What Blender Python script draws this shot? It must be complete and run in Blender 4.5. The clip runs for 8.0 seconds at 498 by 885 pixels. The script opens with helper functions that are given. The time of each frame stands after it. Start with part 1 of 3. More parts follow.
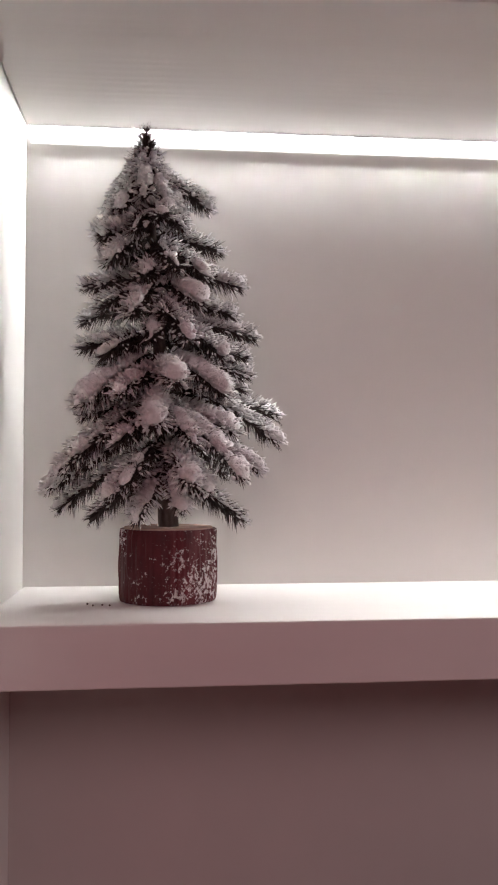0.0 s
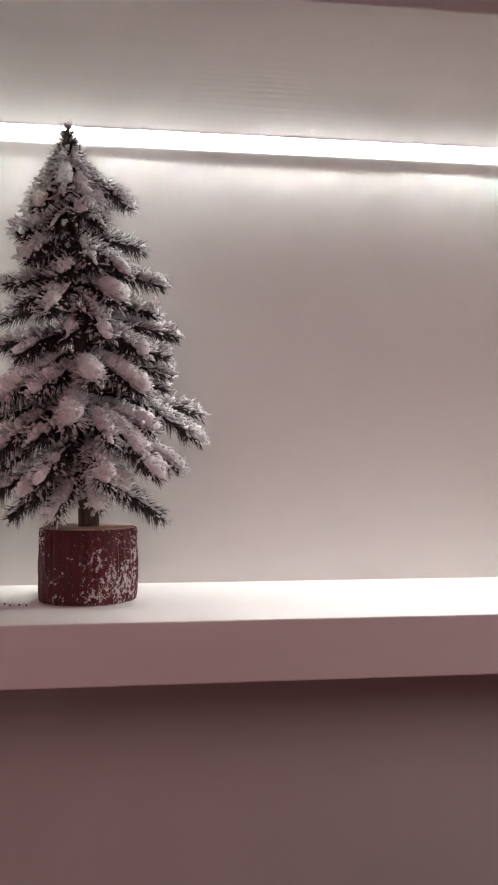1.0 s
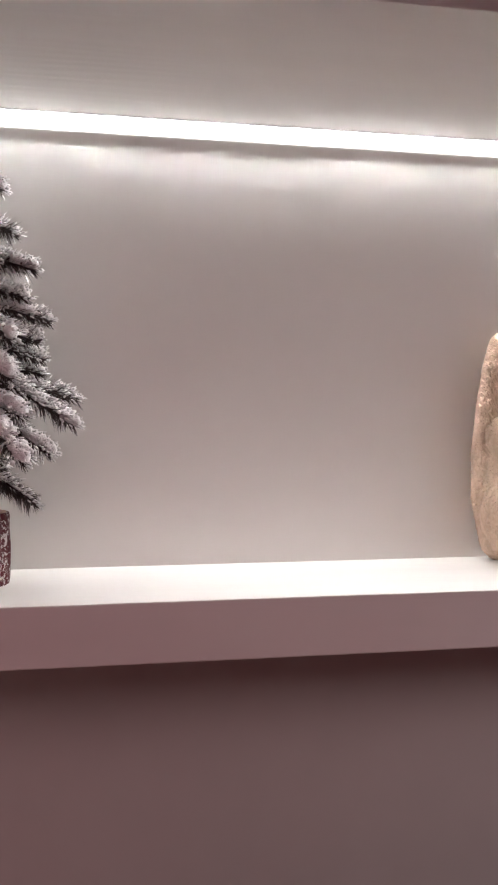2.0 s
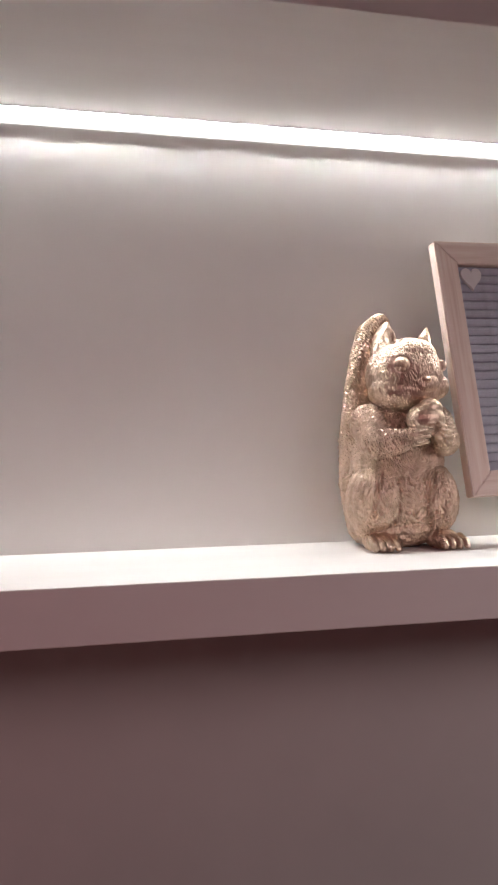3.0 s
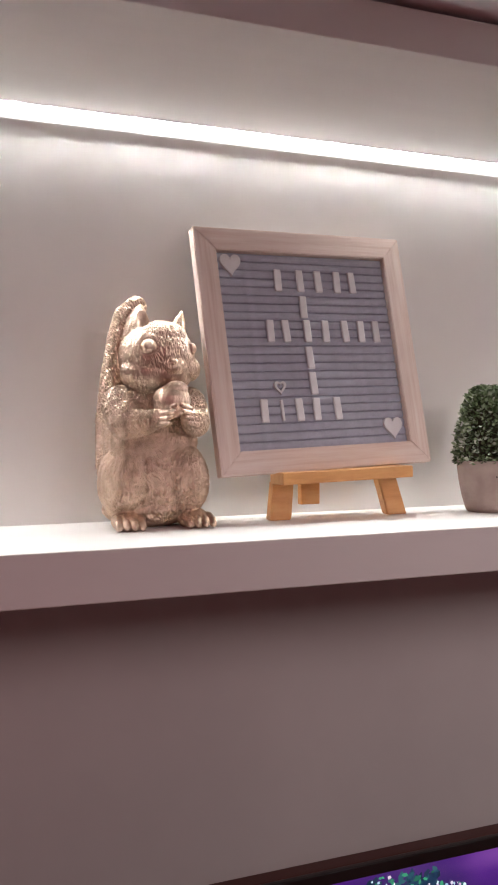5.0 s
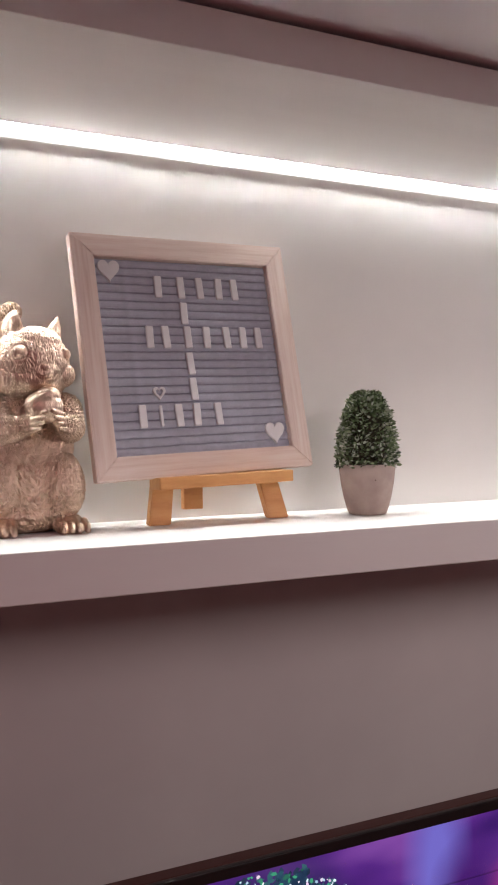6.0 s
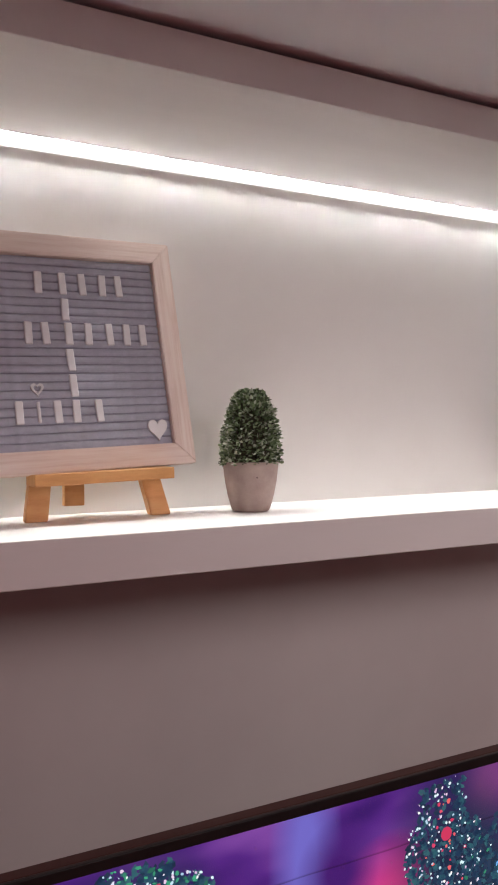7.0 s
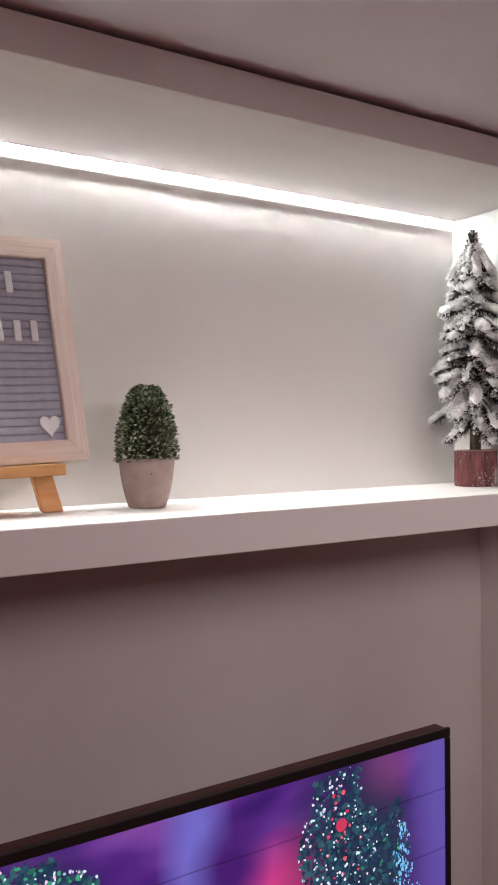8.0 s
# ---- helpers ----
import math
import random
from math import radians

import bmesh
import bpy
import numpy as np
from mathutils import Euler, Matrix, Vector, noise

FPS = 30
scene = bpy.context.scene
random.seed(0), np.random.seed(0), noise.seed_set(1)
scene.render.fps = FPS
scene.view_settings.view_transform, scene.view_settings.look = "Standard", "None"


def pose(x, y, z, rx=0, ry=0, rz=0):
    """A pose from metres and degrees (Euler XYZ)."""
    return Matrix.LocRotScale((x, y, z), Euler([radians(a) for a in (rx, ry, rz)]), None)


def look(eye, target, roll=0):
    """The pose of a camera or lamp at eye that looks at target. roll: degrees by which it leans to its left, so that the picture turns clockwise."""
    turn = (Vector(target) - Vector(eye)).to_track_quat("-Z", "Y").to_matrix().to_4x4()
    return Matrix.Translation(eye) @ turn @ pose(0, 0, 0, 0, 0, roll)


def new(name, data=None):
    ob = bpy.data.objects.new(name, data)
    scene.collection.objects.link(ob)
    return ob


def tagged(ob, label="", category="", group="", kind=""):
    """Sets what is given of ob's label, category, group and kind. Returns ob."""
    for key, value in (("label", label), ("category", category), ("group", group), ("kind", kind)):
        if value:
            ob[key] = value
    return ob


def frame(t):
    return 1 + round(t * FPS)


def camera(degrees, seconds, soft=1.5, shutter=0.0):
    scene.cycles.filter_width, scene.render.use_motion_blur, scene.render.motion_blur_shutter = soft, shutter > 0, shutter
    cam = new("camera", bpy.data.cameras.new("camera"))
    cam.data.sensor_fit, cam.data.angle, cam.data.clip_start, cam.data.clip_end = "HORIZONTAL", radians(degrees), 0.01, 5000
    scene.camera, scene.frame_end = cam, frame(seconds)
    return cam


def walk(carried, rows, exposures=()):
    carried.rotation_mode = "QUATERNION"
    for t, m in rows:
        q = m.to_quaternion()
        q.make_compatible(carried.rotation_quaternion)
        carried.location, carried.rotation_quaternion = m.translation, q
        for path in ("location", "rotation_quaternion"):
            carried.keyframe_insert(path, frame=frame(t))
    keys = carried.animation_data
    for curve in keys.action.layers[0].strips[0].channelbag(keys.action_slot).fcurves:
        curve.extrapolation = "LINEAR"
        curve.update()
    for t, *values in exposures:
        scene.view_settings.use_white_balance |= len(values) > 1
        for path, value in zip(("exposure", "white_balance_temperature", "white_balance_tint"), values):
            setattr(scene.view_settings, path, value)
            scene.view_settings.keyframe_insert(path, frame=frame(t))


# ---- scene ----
cam = camera(34.0, 8.0, soft=2.0)
PATH = [
    (0, (0.355, -0.764, 1.852), (0.537, 1.226, 1.931), -0.1),
    (0.5, (0.373, -0.766, 1.855), (0.576, 1.222, 1.928), -0.1),
    (1, (0.397, -0.771, 1.856), (0.646, 1.213, 1.922), 0.0),
    (1.5, (0.43, -0.774, 1.853), (0.723, 1.204, 1.904), -0.1),
    (3, (0.548, -0.807, 1.854), (1.002, 1.141, 1.855), -0.7),
    (3.5, (0.583, -0.819, 1.853), (1.095, 1.114, 1.837), -0.8),
    (4, (0.61, -0.83, 1.857), (1.206, 1.079, 1.826), -0.6),
    (5.5, (0.715, -0.873, 1.846), (1.464, 0.982, 1.814), -0.5),
    (6, (0.74, -0.888, 1.847), (1.569, 0.932, 1.823), -0.7),
    (6.5, (0.765, -0.901, 1.845), (1.675, 0.879, 1.815), -0.6),
    (7, (0.796, -0.924, 1.852), (1.755, 0.831, 1.809), -0.2),
    (7.5, (0.824, -0.939, 1.846), (1.837, 0.785, 1.811), -0.4),
    (8, (0.853, -0.957, 1.842), (1.914, 0.738, 1.808), -0.6),
]
walk(cam, [(t, look(e, g, r)) for t, e, g, r in PATH], exposures=[(0, 0.26), (1.5, 0.23), (3, 0.13), (4, 0.16), (5.5, 0.30), (8, 0.25)])

# ---- light ----
DIFFUSER_POWER = 430.0
FILL_POWER = 9.9

world = bpy.data.worlds.new("world")
world.use_nodes = True
world.node_tree.nodes["Background"].inputs["Color"].default_value = (0.05, 0.04, 0.04, 1)
world.node_tree.nodes["Background"].inputs["Strength"].default_value = 0.2
scene.world = world

# two unseen fill lamps, added overhead to light the shelf front and lower wall
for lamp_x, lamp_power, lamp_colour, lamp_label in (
        (0.20, FILL_POWER * 0.20, (1.0, 0.45, 0.50), "unseen rosy fill lamp, added for the red tint at the left"),
        (1.60, FILL_POWER * 0.72, (1.0, 0.86, 0.86), "unseen warm fill lamp, added for the shelf front and lower wall")):
    fill_lamp = bpy.data.lights.new("room_fill_lamp", "AREA")
    fill_lamp.shape, fill_lamp.size = "DISK", 0.9
    fill_lamp.energy, fill_lamp.color = lamp_power, lamp_colour
    lamp_ob = new("room_fill_lamp", fill_lamp)
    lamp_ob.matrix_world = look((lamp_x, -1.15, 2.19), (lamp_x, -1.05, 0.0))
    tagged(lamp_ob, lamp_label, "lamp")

# ---- plan, in metres ----
XL, XR = 0.217, 1.850        # side walls of the niche
ZS, TS, YF = 1.750, 0.044, -0.197   # shelf top, thickness, front
ZT, TT = 2.176, 0.038        # underside and thickness of the top board
YTOP = -0.234                # front of the top board
YLOW = -0.055                # wall below the shelf
ZC = ZT + TT + 0.004         # ceiling


# ---- materials ----
def node_material(name, build):
    m = bpy.data.materials.new(name)
    m.use_nodes = True
    nt = m.node_tree
    bsdf = nt.nodes["Principled BSDF"]
    build(nt, nt.nodes, nt.links, bsdf)
    return m


def tex(nt, scale, detail=4.0, stretch=(1, 1, 1), rough=0.55, kind="ShaderNodeTexNoise"):
    co = nt.nodes.new("ShaderNodeTexCoord")
    mp = nt.nodes.new("ShaderNodeMapping")
    mp.inputs["Scale"].default_value = stretch
    nt.links.new(co.outputs["Object"], mp.inputs["Vector"])
    n = nt.nodes.new(kind)
    n.inputs["Scale"].default_value = scale
    if kind == "ShaderNodeTexNoise":
        n.inputs["Detail"].default_value = detail
        n.inputs["Roughness"].default_value = rough
    nt.links.new(mp.outputs["Vector"], n.inputs["Vector"])
    return n


def ramp(nt, src, stops):
    r = nt.nodes.new("ShaderNodeValToRGB")
    el = r.color_ramp.elements
    while len(el) < len(stops):
        el.new(0.5)
    for e, (p, c) in zip(el, stops):
        e.position, e.color = p, (*c, 1)
    nt.links.new(src, r.inputs["Fac"])
    return r


def bump(nt, bsdf, src, strength, distance):
    b = nt.nodes.new("ShaderNodeBump")
    b.inputs["Strength"].default_value = strength
    b.inputs["Distance"].default_value = distance
    nt.links.new(src, b.inputs["Height"])
    old = bsdf.inputs["Normal"].links
    if old:
        nt.links.new(old[0].from_socket, b.inputs["Normal"])
    nt.links.new(b.outputs["Normal"], bsdf.inputs["Normal"])


def mottled(name, a, b, scale=6.0, rough=0.5, grain=200.0, relief=0.15, depth=0.0006, metal=0.0, stretch=(1, 1, 1), detail=4.0):
    """A surface that wanders between two colours, with fine relief."""
    def build(nt, nodes, links, bsdf):
        n = tex(nt, scale, detail, stretch)
        r = ramp(nt, n.outputs["Fac"], [(0.32, a), (0.68, b)])
        links.new(r.outputs["Color"], bsdf.inputs["Base Color"])
        bsdf.inputs["Roughness"].default_value = rough
        bsdf.inputs["Metallic"].default_value = metal
        bsdf.inputs["Specular IOR Level"].default_value = 0.5 if rough < 0.58 else 0.2
        g = tex(nt, grain, 5.0, stretch)
        bump(nt, bsdf, g.outputs["Fac"], relief, depth)
    return node_material(name, build)


WALL_PAINT = mottled("wall_paint", (0.85, 0.84, 0.815), (0.89, 0.88, 0.855), 3.0, 0.75, 260, 0.12, 0.0004)
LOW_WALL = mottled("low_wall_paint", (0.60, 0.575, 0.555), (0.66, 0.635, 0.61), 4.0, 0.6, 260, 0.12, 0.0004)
# unseen room walls: mauve chosen to tint the light they bounce back
ROOM_TINT = mottled("room_bounce_tint", (0.70, 0.52, 0.52), (0.76, 0.58, 0.57), 2.0, 0.7, 120, 0.1, 0.0006)
CEILING_PAINT = mottled("ceiling_paint", (0.84, 0.83, 0.84), (0.88, 0.87, 0.88), 2.0, 0.7, 200, 0.15, 0.0005)
# unseen floor: red chosen to warm the bounce under the shelf
FLOOR_TINT = mottled("floor_bounce_tint", (0.38, 0.11, 0.105), (0.46, 0.15, 0.14), 3.0, 0.45, 60, 0.2, 0.0008, stretch=(1, 9, 1))


def grained_board(name, a, b):
    """White foil board with an embossed wavy grain running along it."""
    def build(nt, nodes, links, bsdf):
        n = tex(nt, 5.0, 4.0, (0.5, 3, 3))
        r = ramp(nt, n.outputs["Fac"], [(0.3, a), (0.7, b)])
        links.new(r.outputs["Color"], bsdf.inputs["Base Color"])
        bsdf.inputs["Roughness"].default_value = 0.72
        bsdf.inputs["Specular IOR Level"].default_value = 0.2
        co = nodes.new("ShaderNodeTexCoord")
        mp = nodes.new("ShaderNodeMapping")
        mp.inputs["Scale"].default_value = (0.22, 1.6, 1.6)
        links.new(co.outputs["Object"], mp.inputs["Vector"])
        w = nodes.new("ShaderNodeTexWave")
        w.wave_type, w.bands_direction = "BANDS", "Y"
        w.inputs["Scale"].default_value = 17.0
        w.inputs["Distortion"].default_value = 22.0
        w.inputs["Detail"].default_value = 2.5
        w.inputs["Detail Scale"].default_value = 0.35
        links.new(mp.outputs["Vector"], w.inputs["Vector"])
        patch = tex(nt, 2.6, 2.0, (1, 2, 1))
        gate = ramp(nt, patch.outputs["Fac"], [(0.50, (0, 0, 0)), (0.66, (1, 1, 1))])
        mul = nodes.new("ShaderNodeMath")
        mul.operation = "MULTIPLY"
        links.new(w.outputs["Fac"], mul.inputs[0])
        links.new(gate.outputs["Color"], mul.inputs[1])
        bump(nt, bsdf, mul.outputs[0], 0.09, 0.0010)
        f = tex(nt, 220.0, 4.0, (0.15, 1, 1))
        bump(nt, bsdf, f.outputs["Fac"], 0.10, 0.0004)
    return node_material(name, build)


BOARD_WHITE = grained_board("white_grained_board", (0.79, 0.775, 0.75), (0.84, 0.825, 0.80))
ALUMINIUM = mottled("aluminium", (0.50, 0.51, 0.54), (0.58, 0.58, 0.61), 30, 0.5, 400, 0.1, 0.0002, 0.25, (0.1, 1, 1))


def glowing(name, colour, strength):
    def build(nt, nodes, links, bsdf):
        bsdf.inputs["Base Color"].default_value = (0.35, 0.35, 0.35, 1)
        bsdf.inputs["Emission Color"].default_value = (*colour, 1)
        bsdf.inputs["Emission Strength"].default_value = strength
    return node_material(name, build)


# the lip's weak emission stands in for strip light passing through it
LED_LIP_GLOW = glowing("led_lip_glow", (1.0, 0.97, 0.94), 0.66)
LED_FRONT = glowing("led_front", (1.0, 0.985, 0.975), 1.25)
LED_GLOW = glowing("led_glow", (1.0, 0.985, 0.97), DIFFUSER_POWER)


def wood(name, a, b, c, scale, rough, stretch):
    """Planed wood with long streaks of grain."""
    def build(nt, nodes, links, bsdf):
        n = tex(nt, scale, 5.0, stretch, 0.65)
        r = ramp(nt, n.outputs["Fac"], [(0.28, a), (0.5, b), (0.72, c)])
        links.new(r.outputs["Color"], bsdf.inputs["Base Color"])
        bsdf.inputs["Roughness"].default_value = rough
        bump(nt, bsdf, n.outputs["Fac"], 0.25, 0.0006)
    return node_material(name, build)


FRAME_UP = wood("pale_oak_upright", (0.68, 0.52, 0.44), (0.81, 0.675, 0.60), (0.87, 0.77, 0.70), 60, 0.55, (3.2, 3.2, 0.13))
FRAME_ALONG = wood("pale_oak_along", (0.68, 0.52, 0.44), (0.81, 0.675, 0.60), (0.87, 0.77, 0.70), 60, 0.55, (0.13, 3.2, 3.2))
PINE = wood("orange_pine", (0.56, 0.26, 0.085), (0.68, 0.35, 0.13), (0.74, 0.42, 0.18), 50, 0.45, (0.3, 2.5, 1.2))
FELT = mottled("grey_felt", (0.42, 0.44, 0.52), (0.49, 0.51, 0.60), 90, 0.95, 1400, 0.5, 0.0006)
LETTER_WHITE = mottled("white_plastic", (0.74, 0.74, 0.75), (0.80, 0.80, 0.81), 60, 0.35, 300, 0.05, 0.0002)
STONE_POT = mottled("grey_pink_cement", (0.35, 0.265, 0.24), (0.46, 0.37, 0.335), 38, 0.8, 420, 0.35, 0.0007, detail=7.0)
PIT_SHADE = mottled("pit_shade", (0.05, 0.03, 0.03), (0.08, 0.05, 0.05), 300, 0.9)
BARK_THIN = mottled("grey_brown_bark", (0.10, 0.075, 0.065), (0.22, 0.18, 0.16), 130, 0.85, 260, 0.8, 0.002, stretch=(1, 1, 0.35))
SOIL = mottled("dark_moss", (0.03, 0.035, 0.02), (0.06, 0.055, 0.035), 160, 0.95)


def island_colours(name, stops, rough, spec=0.4, trans=0.0):
    """Each small piece takes a shade of its own."""
    def build(nt, nodes, links, bsdf):
        g = nodes.new("ShaderNodeNewGeometry")
        r = ramp(nt, g.outputs["Random Per Island"], stops)
        links.new(r.outputs["Color"], bsdf.inputs["Base Color"])
        bsdf.inputs["Roughness"].default_value = rough
        bsdf.inputs["Specular IOR Level"].default_value = spec
        n = tex(nt, 500.0, 3.0)
        bump(nt, bsdf, n.outputs["Fac"], 0.2, 0.0003)
    return node_material(name, build)


LEAF = island_colours("box_leaf", [(0.0, (0.035, 0.055, 0.030)), (0.4, (0.14, 0.20, 0.10)), (0.7, (0.30, 0.38, 0.22)), (1.0, (0.62, 0.65, 0.56))], 0.22, 0.9)
NEEDLE = island_colours("fir_needle", [(0.0, (0.034, 0.023, 0.021)), (0.6, (0.056, 0.043, 0.038)), (0.92, (0.085, 0.078, 0.072)), (1.0, (0.20, 0.19, 0.19))], 0.6)


def snow_build(nt, nodes, links, bsdf):
    n = tex(nt, 260.0, 4.0)
    r = ramp(nt, n.outputs["Fac"], [(0.30, (0.76, 0.76, 0.765)), (0.62, (0.91, 0.91, 0.915))])
    links.new(r.outputs["Color"], bsdf.inputs["Base Color"])
    bsdf.inputs["Roughness"].default_value = 0.95
    bsdf.inputs["Specular IOR Level"].default_value = 0.15
    g = tex(nt, 900.0, 4.0)
    bump(nt, bsdf, g.outputs["Fac"], 0.7, 0.0012)


SNOW = node_material("flock_snow", snow_build)


def log_bark(name, a, b, frost):
    """Stained bark, frosted in patches."""
    def build(nt, nodes, links, bsdf):
        n = tex(nt, 70.0, 6.0, (1, 1, 0.3))
        r = ramp(nt, n.outputs["Fac"], [(0.3, a), (0.7, b)])
        f = tex(nt, 330.0, 7.0, (1, 1, 0.8), 0.75)
        area = tex(nt, 22.0, 2.0)
        add = nodes.new("ShaderNodeMath")
        add.operation = "ADD"
        links.new(f.outputs["Fac"], add.inputs[0])
        sc = nodes.new("ShaderNodeMath")
        sc.operation = "MULTIPLY"
        sc.inputs[1].default_value = 0.55
        links.new(area.outputs["Fac"], sc.inputs[0])
        links.new(sc.outputs[0], add.inputs[1])
        mask = ramp(nt, add.outputs[0], [(frost, (0, 0, 0)), (frost + 0.045, (1, 1, 1))])
        mix = nodes.new("ShaderNodeMix")
        mix.data_type = "RGBA"
        links.new(mask.outputs["Color"], mix.inputs["Factor"])
        links.new(r.outputs["Color"], mix.inputs["A"])
        mix.inputs["B"].default_value = (0.62, 0.55, 0.55, 1)
        links.new(mix.outputs["Result"], bsdf.inputs["Base Color"])
        bsdf.inputs["Roughness"].default_value = 0.7
        bump(nt, bsdf, n.outputs["Fac"], 0.7, 0.003)
        bump(nt, bsdf, mask.outputs["Color"], 0.4, 0.001)
    return node_material(name, build)


LOG_RED = log_bark("red_stained_bark", (0.050, 0.006, 0.009), (0.120, 0.010, 0.016), 0.845)
LOG_BROWN = log_bark("brown_red_bark", (0.06, 0.016, 0.018), (0.24, 0.080, 0.078), 0.845)
LOG_CUT = mottled("log_cut", (0.40, 0.26, 0.22), (0.55, 0.40, 0.35), 60, 0.8, 300, 0.4, 0.001)


def gold_build(nt, nodes, links, bsdf):
    n = tex(nt, 90.0, 5.0, (1, 1, 0.5))
    r = ramp(nt, n.outputs["Fac"], [(0.25, (0.52, 0.385, 0.29)), (0.6, (0.73, 0.565, 0.445)), (0.85, (0.87, 0.72, 0.59))])
    links.new(r.outputs["Color"], bsdf.inputs["Base Color"])
    bsdf.inputs["Metallic"].default_value = 1.0
    rr = ramp(nt, n.outputs["Fac"], [(0.2, (0.30, 0.30, 0.30)), (0.8, (0.42, 0.42, 0.42))])
    links.new(rr.outputs["Color"], bsdf.inputs["Roughness"])
    f = tex(nt, 420.0, 3.0, (1, 1, 0.3))
    bump(nt, bsdf, f.outputs["Fac"], 0.55, 0.0015)


GOLD = node_material("rose_gold_paint", gold_build)
TV_CASE = mottled("tv_brown_metal", (0.065, 0.024, 0.021), (0.105, 0.042, 0.036), 40, 0.45, 600, 0.2, 0.0003, 0.3, (0.05, 1, 1))
TV_BLACK = mottled("tv_black", (0.008, 0.008, 0.008), (0.014, 0.013, 0.013), 40, 0.3)


# ---- mesh helpers ----
def box(bm, x0, x1, y0, y1, z0, z1, bev=0.0):
    """A box with bevelled edges, added to bm."""
    vs = [bm.verts.new((x, y, z)) for z in (z0, z1) for y in (y0, y1) for x in (x0, x1)]
    fs = [bm.faces.new([vs[i] for i in f]) for f in ((0, 2, 3, 1), (4, 5, 7, 6), (0, 1, 5, 4), (2, 6, 7, 3), (0, 4, 6, 2), (1, 3, 7, 5))]
    if bev > 0:
        es = list({e for f in fs for e in f.edges})
        bmesh.ops.bevel(bm, geom=es, offset=bev, segments=2, affect="EDGES", profile=0.5)
    return vs


def prism(bm, outline, depth0, depth1, axis="y"):
    """An outline in the plane across the axis, drawn out along it."""
    def p(a, b, d):
        return (a, d, b) if axis == "y" else ((d, a, b) if axis == "x" else (a, b, d))
    lo = [bm.verts.new(p(a, b, depth0)) for a, b in outline]
    hi = [bm.verts.new(p(a, b, depth1)) for a, b in outline]
    n = len(outline)
    bm.faces.new(lo)
    bm.faces.new(hi[::-1])
    for i in range(n):
        bm.faces.new((lo[i], hi[i], hi[(i + 1) % n], lo[(i + 1) % n]))


def mesh_of(name, bm, material, smooth=False):
    bmesh.ops.recalc_face_normals(bm, faces=bm.faces)
    me = bpy.data.meshes.new(name)
    bm.to_mesh(me)
    bm.free()
    for m in material if isinstance(material, (list, tuple)) else (material,):
        me.materials.append(m)
    if smooth:
        me.shade_smooth()
    return me


def part(name, bm, material, parent=None, label="", smooth=False):
    ob = new(name, mesh_of(name, bm, material, smooth))
    if parent is not None:
        ob.parent = parent
    return tagged(ob, label)


def structure(name, boxes, material, label, bev=0.0):
    bm = bmesh.new()
    for b in boxes:
        box(bm, *b, bev=bev)
    return tagged(part(name, bm, material), label, name.split("_")[0], kind="structure")


def base(name, m, label, category, group=""):
    ob = new(name)
    ob.empty_display_size = 0.02
    ob.matrix_world = m
    return tagged(ob, label, category, group)


# ---- the large structure ----
RX0, RX1, RY = -1.7, 3.8, -3.4
structure("wall_back", [(XL - 0.1, XR + 0.1, 0.0, 0.1, ZS - TS, ZC)], WALL_PAINT, "white painted back wall of the lit niche")
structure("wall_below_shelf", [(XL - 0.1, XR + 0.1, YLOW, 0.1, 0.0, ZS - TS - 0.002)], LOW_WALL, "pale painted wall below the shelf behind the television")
structure("wall_niche_left", [(XL - 0.12, XL, -0.26, -0.001, 0.0, ZC)], WALL_PAINT, "white painted side wall of the niche")
structure("wall_niche_right", [(XR, XR + 0.12, -0.26, -0.001, 0.0, ZC)], WALL_PAINT, "white painted side wall of the niche")
# closing walls and floor out of view, added to bounce tinted light
structure("wall_front_left", [(RX0, XL - 0.122, -0.26, -0.16, 0.0, ZC)], ROOM_TINT, "unseen mauve wall beside the niche, added to tint bounced light")
structure("wall_front_right", [(XR + 0.122, RX1, -0.26, -0.16, 0.0, ZC)], ROOM_TINT, "unseen mauve wall beside the niche, added to tint bounced light")
structure("wall_left", [(RX0 - 0.1, RX0 - 0.002, RY, -0.16, 0.0, ZC)], ROOM_TINT, "unseen mauve room wall, added to tint bounced light")
structure("wall_right", [(RX1 + 0.002, RX1 + 0.1, RY, -0.16, 0.0, ZC)], ROOM_TINT, "unseen mauve room wall, added to tint bounced light")
structure("wall_rear", [(RX0, RX1, RY - 0.1, RY - 0.002, 0.0, ZC)], ROOM_TINT, "unseen mauve room wall, added to tint bounced light")
structure("floor", [(RX0 - 0.1, RX1 + 0.1, RY - 0.1, 0.1, -0.1, -0.002)], FLOOR_TINT, "unseen reddish floor, added to tint bounced light")
structure("ceiling", [(RX0 - 0.1, RX1 + 0.1, RY - 0.1, 0.1, ZC + 0.002, ZC + 0.1)], CEILING_PAINT, "white painted ceiling")

bm = bmesh.new()
box(bm, XL + 0.001, XR - 0.001, YF, -0.001, ZS - TS, ZS, bev=0.0012)
shelf = tagged(part("shelf", bm, BOARD_WHITE), "thick white wood-grain board shelf across the niche", "shelf", kind="structure")
bm = bmesh.new()
box(bm, XL + 0.001, XR - 0.001, YTOP, -0.001, ZT, ZT + TT, bev=0.0012)
tagged(part("top_board", bm, BOARD_WHITE), "thick white board with embossed grain closing the niche above", "board", kind="structure")

# ---- light strip ----
strip = base("light_strip", pose(0, 0, 0), "glowing white light strip in a slim corner channel", "light strip")
bm = bmesh.new()
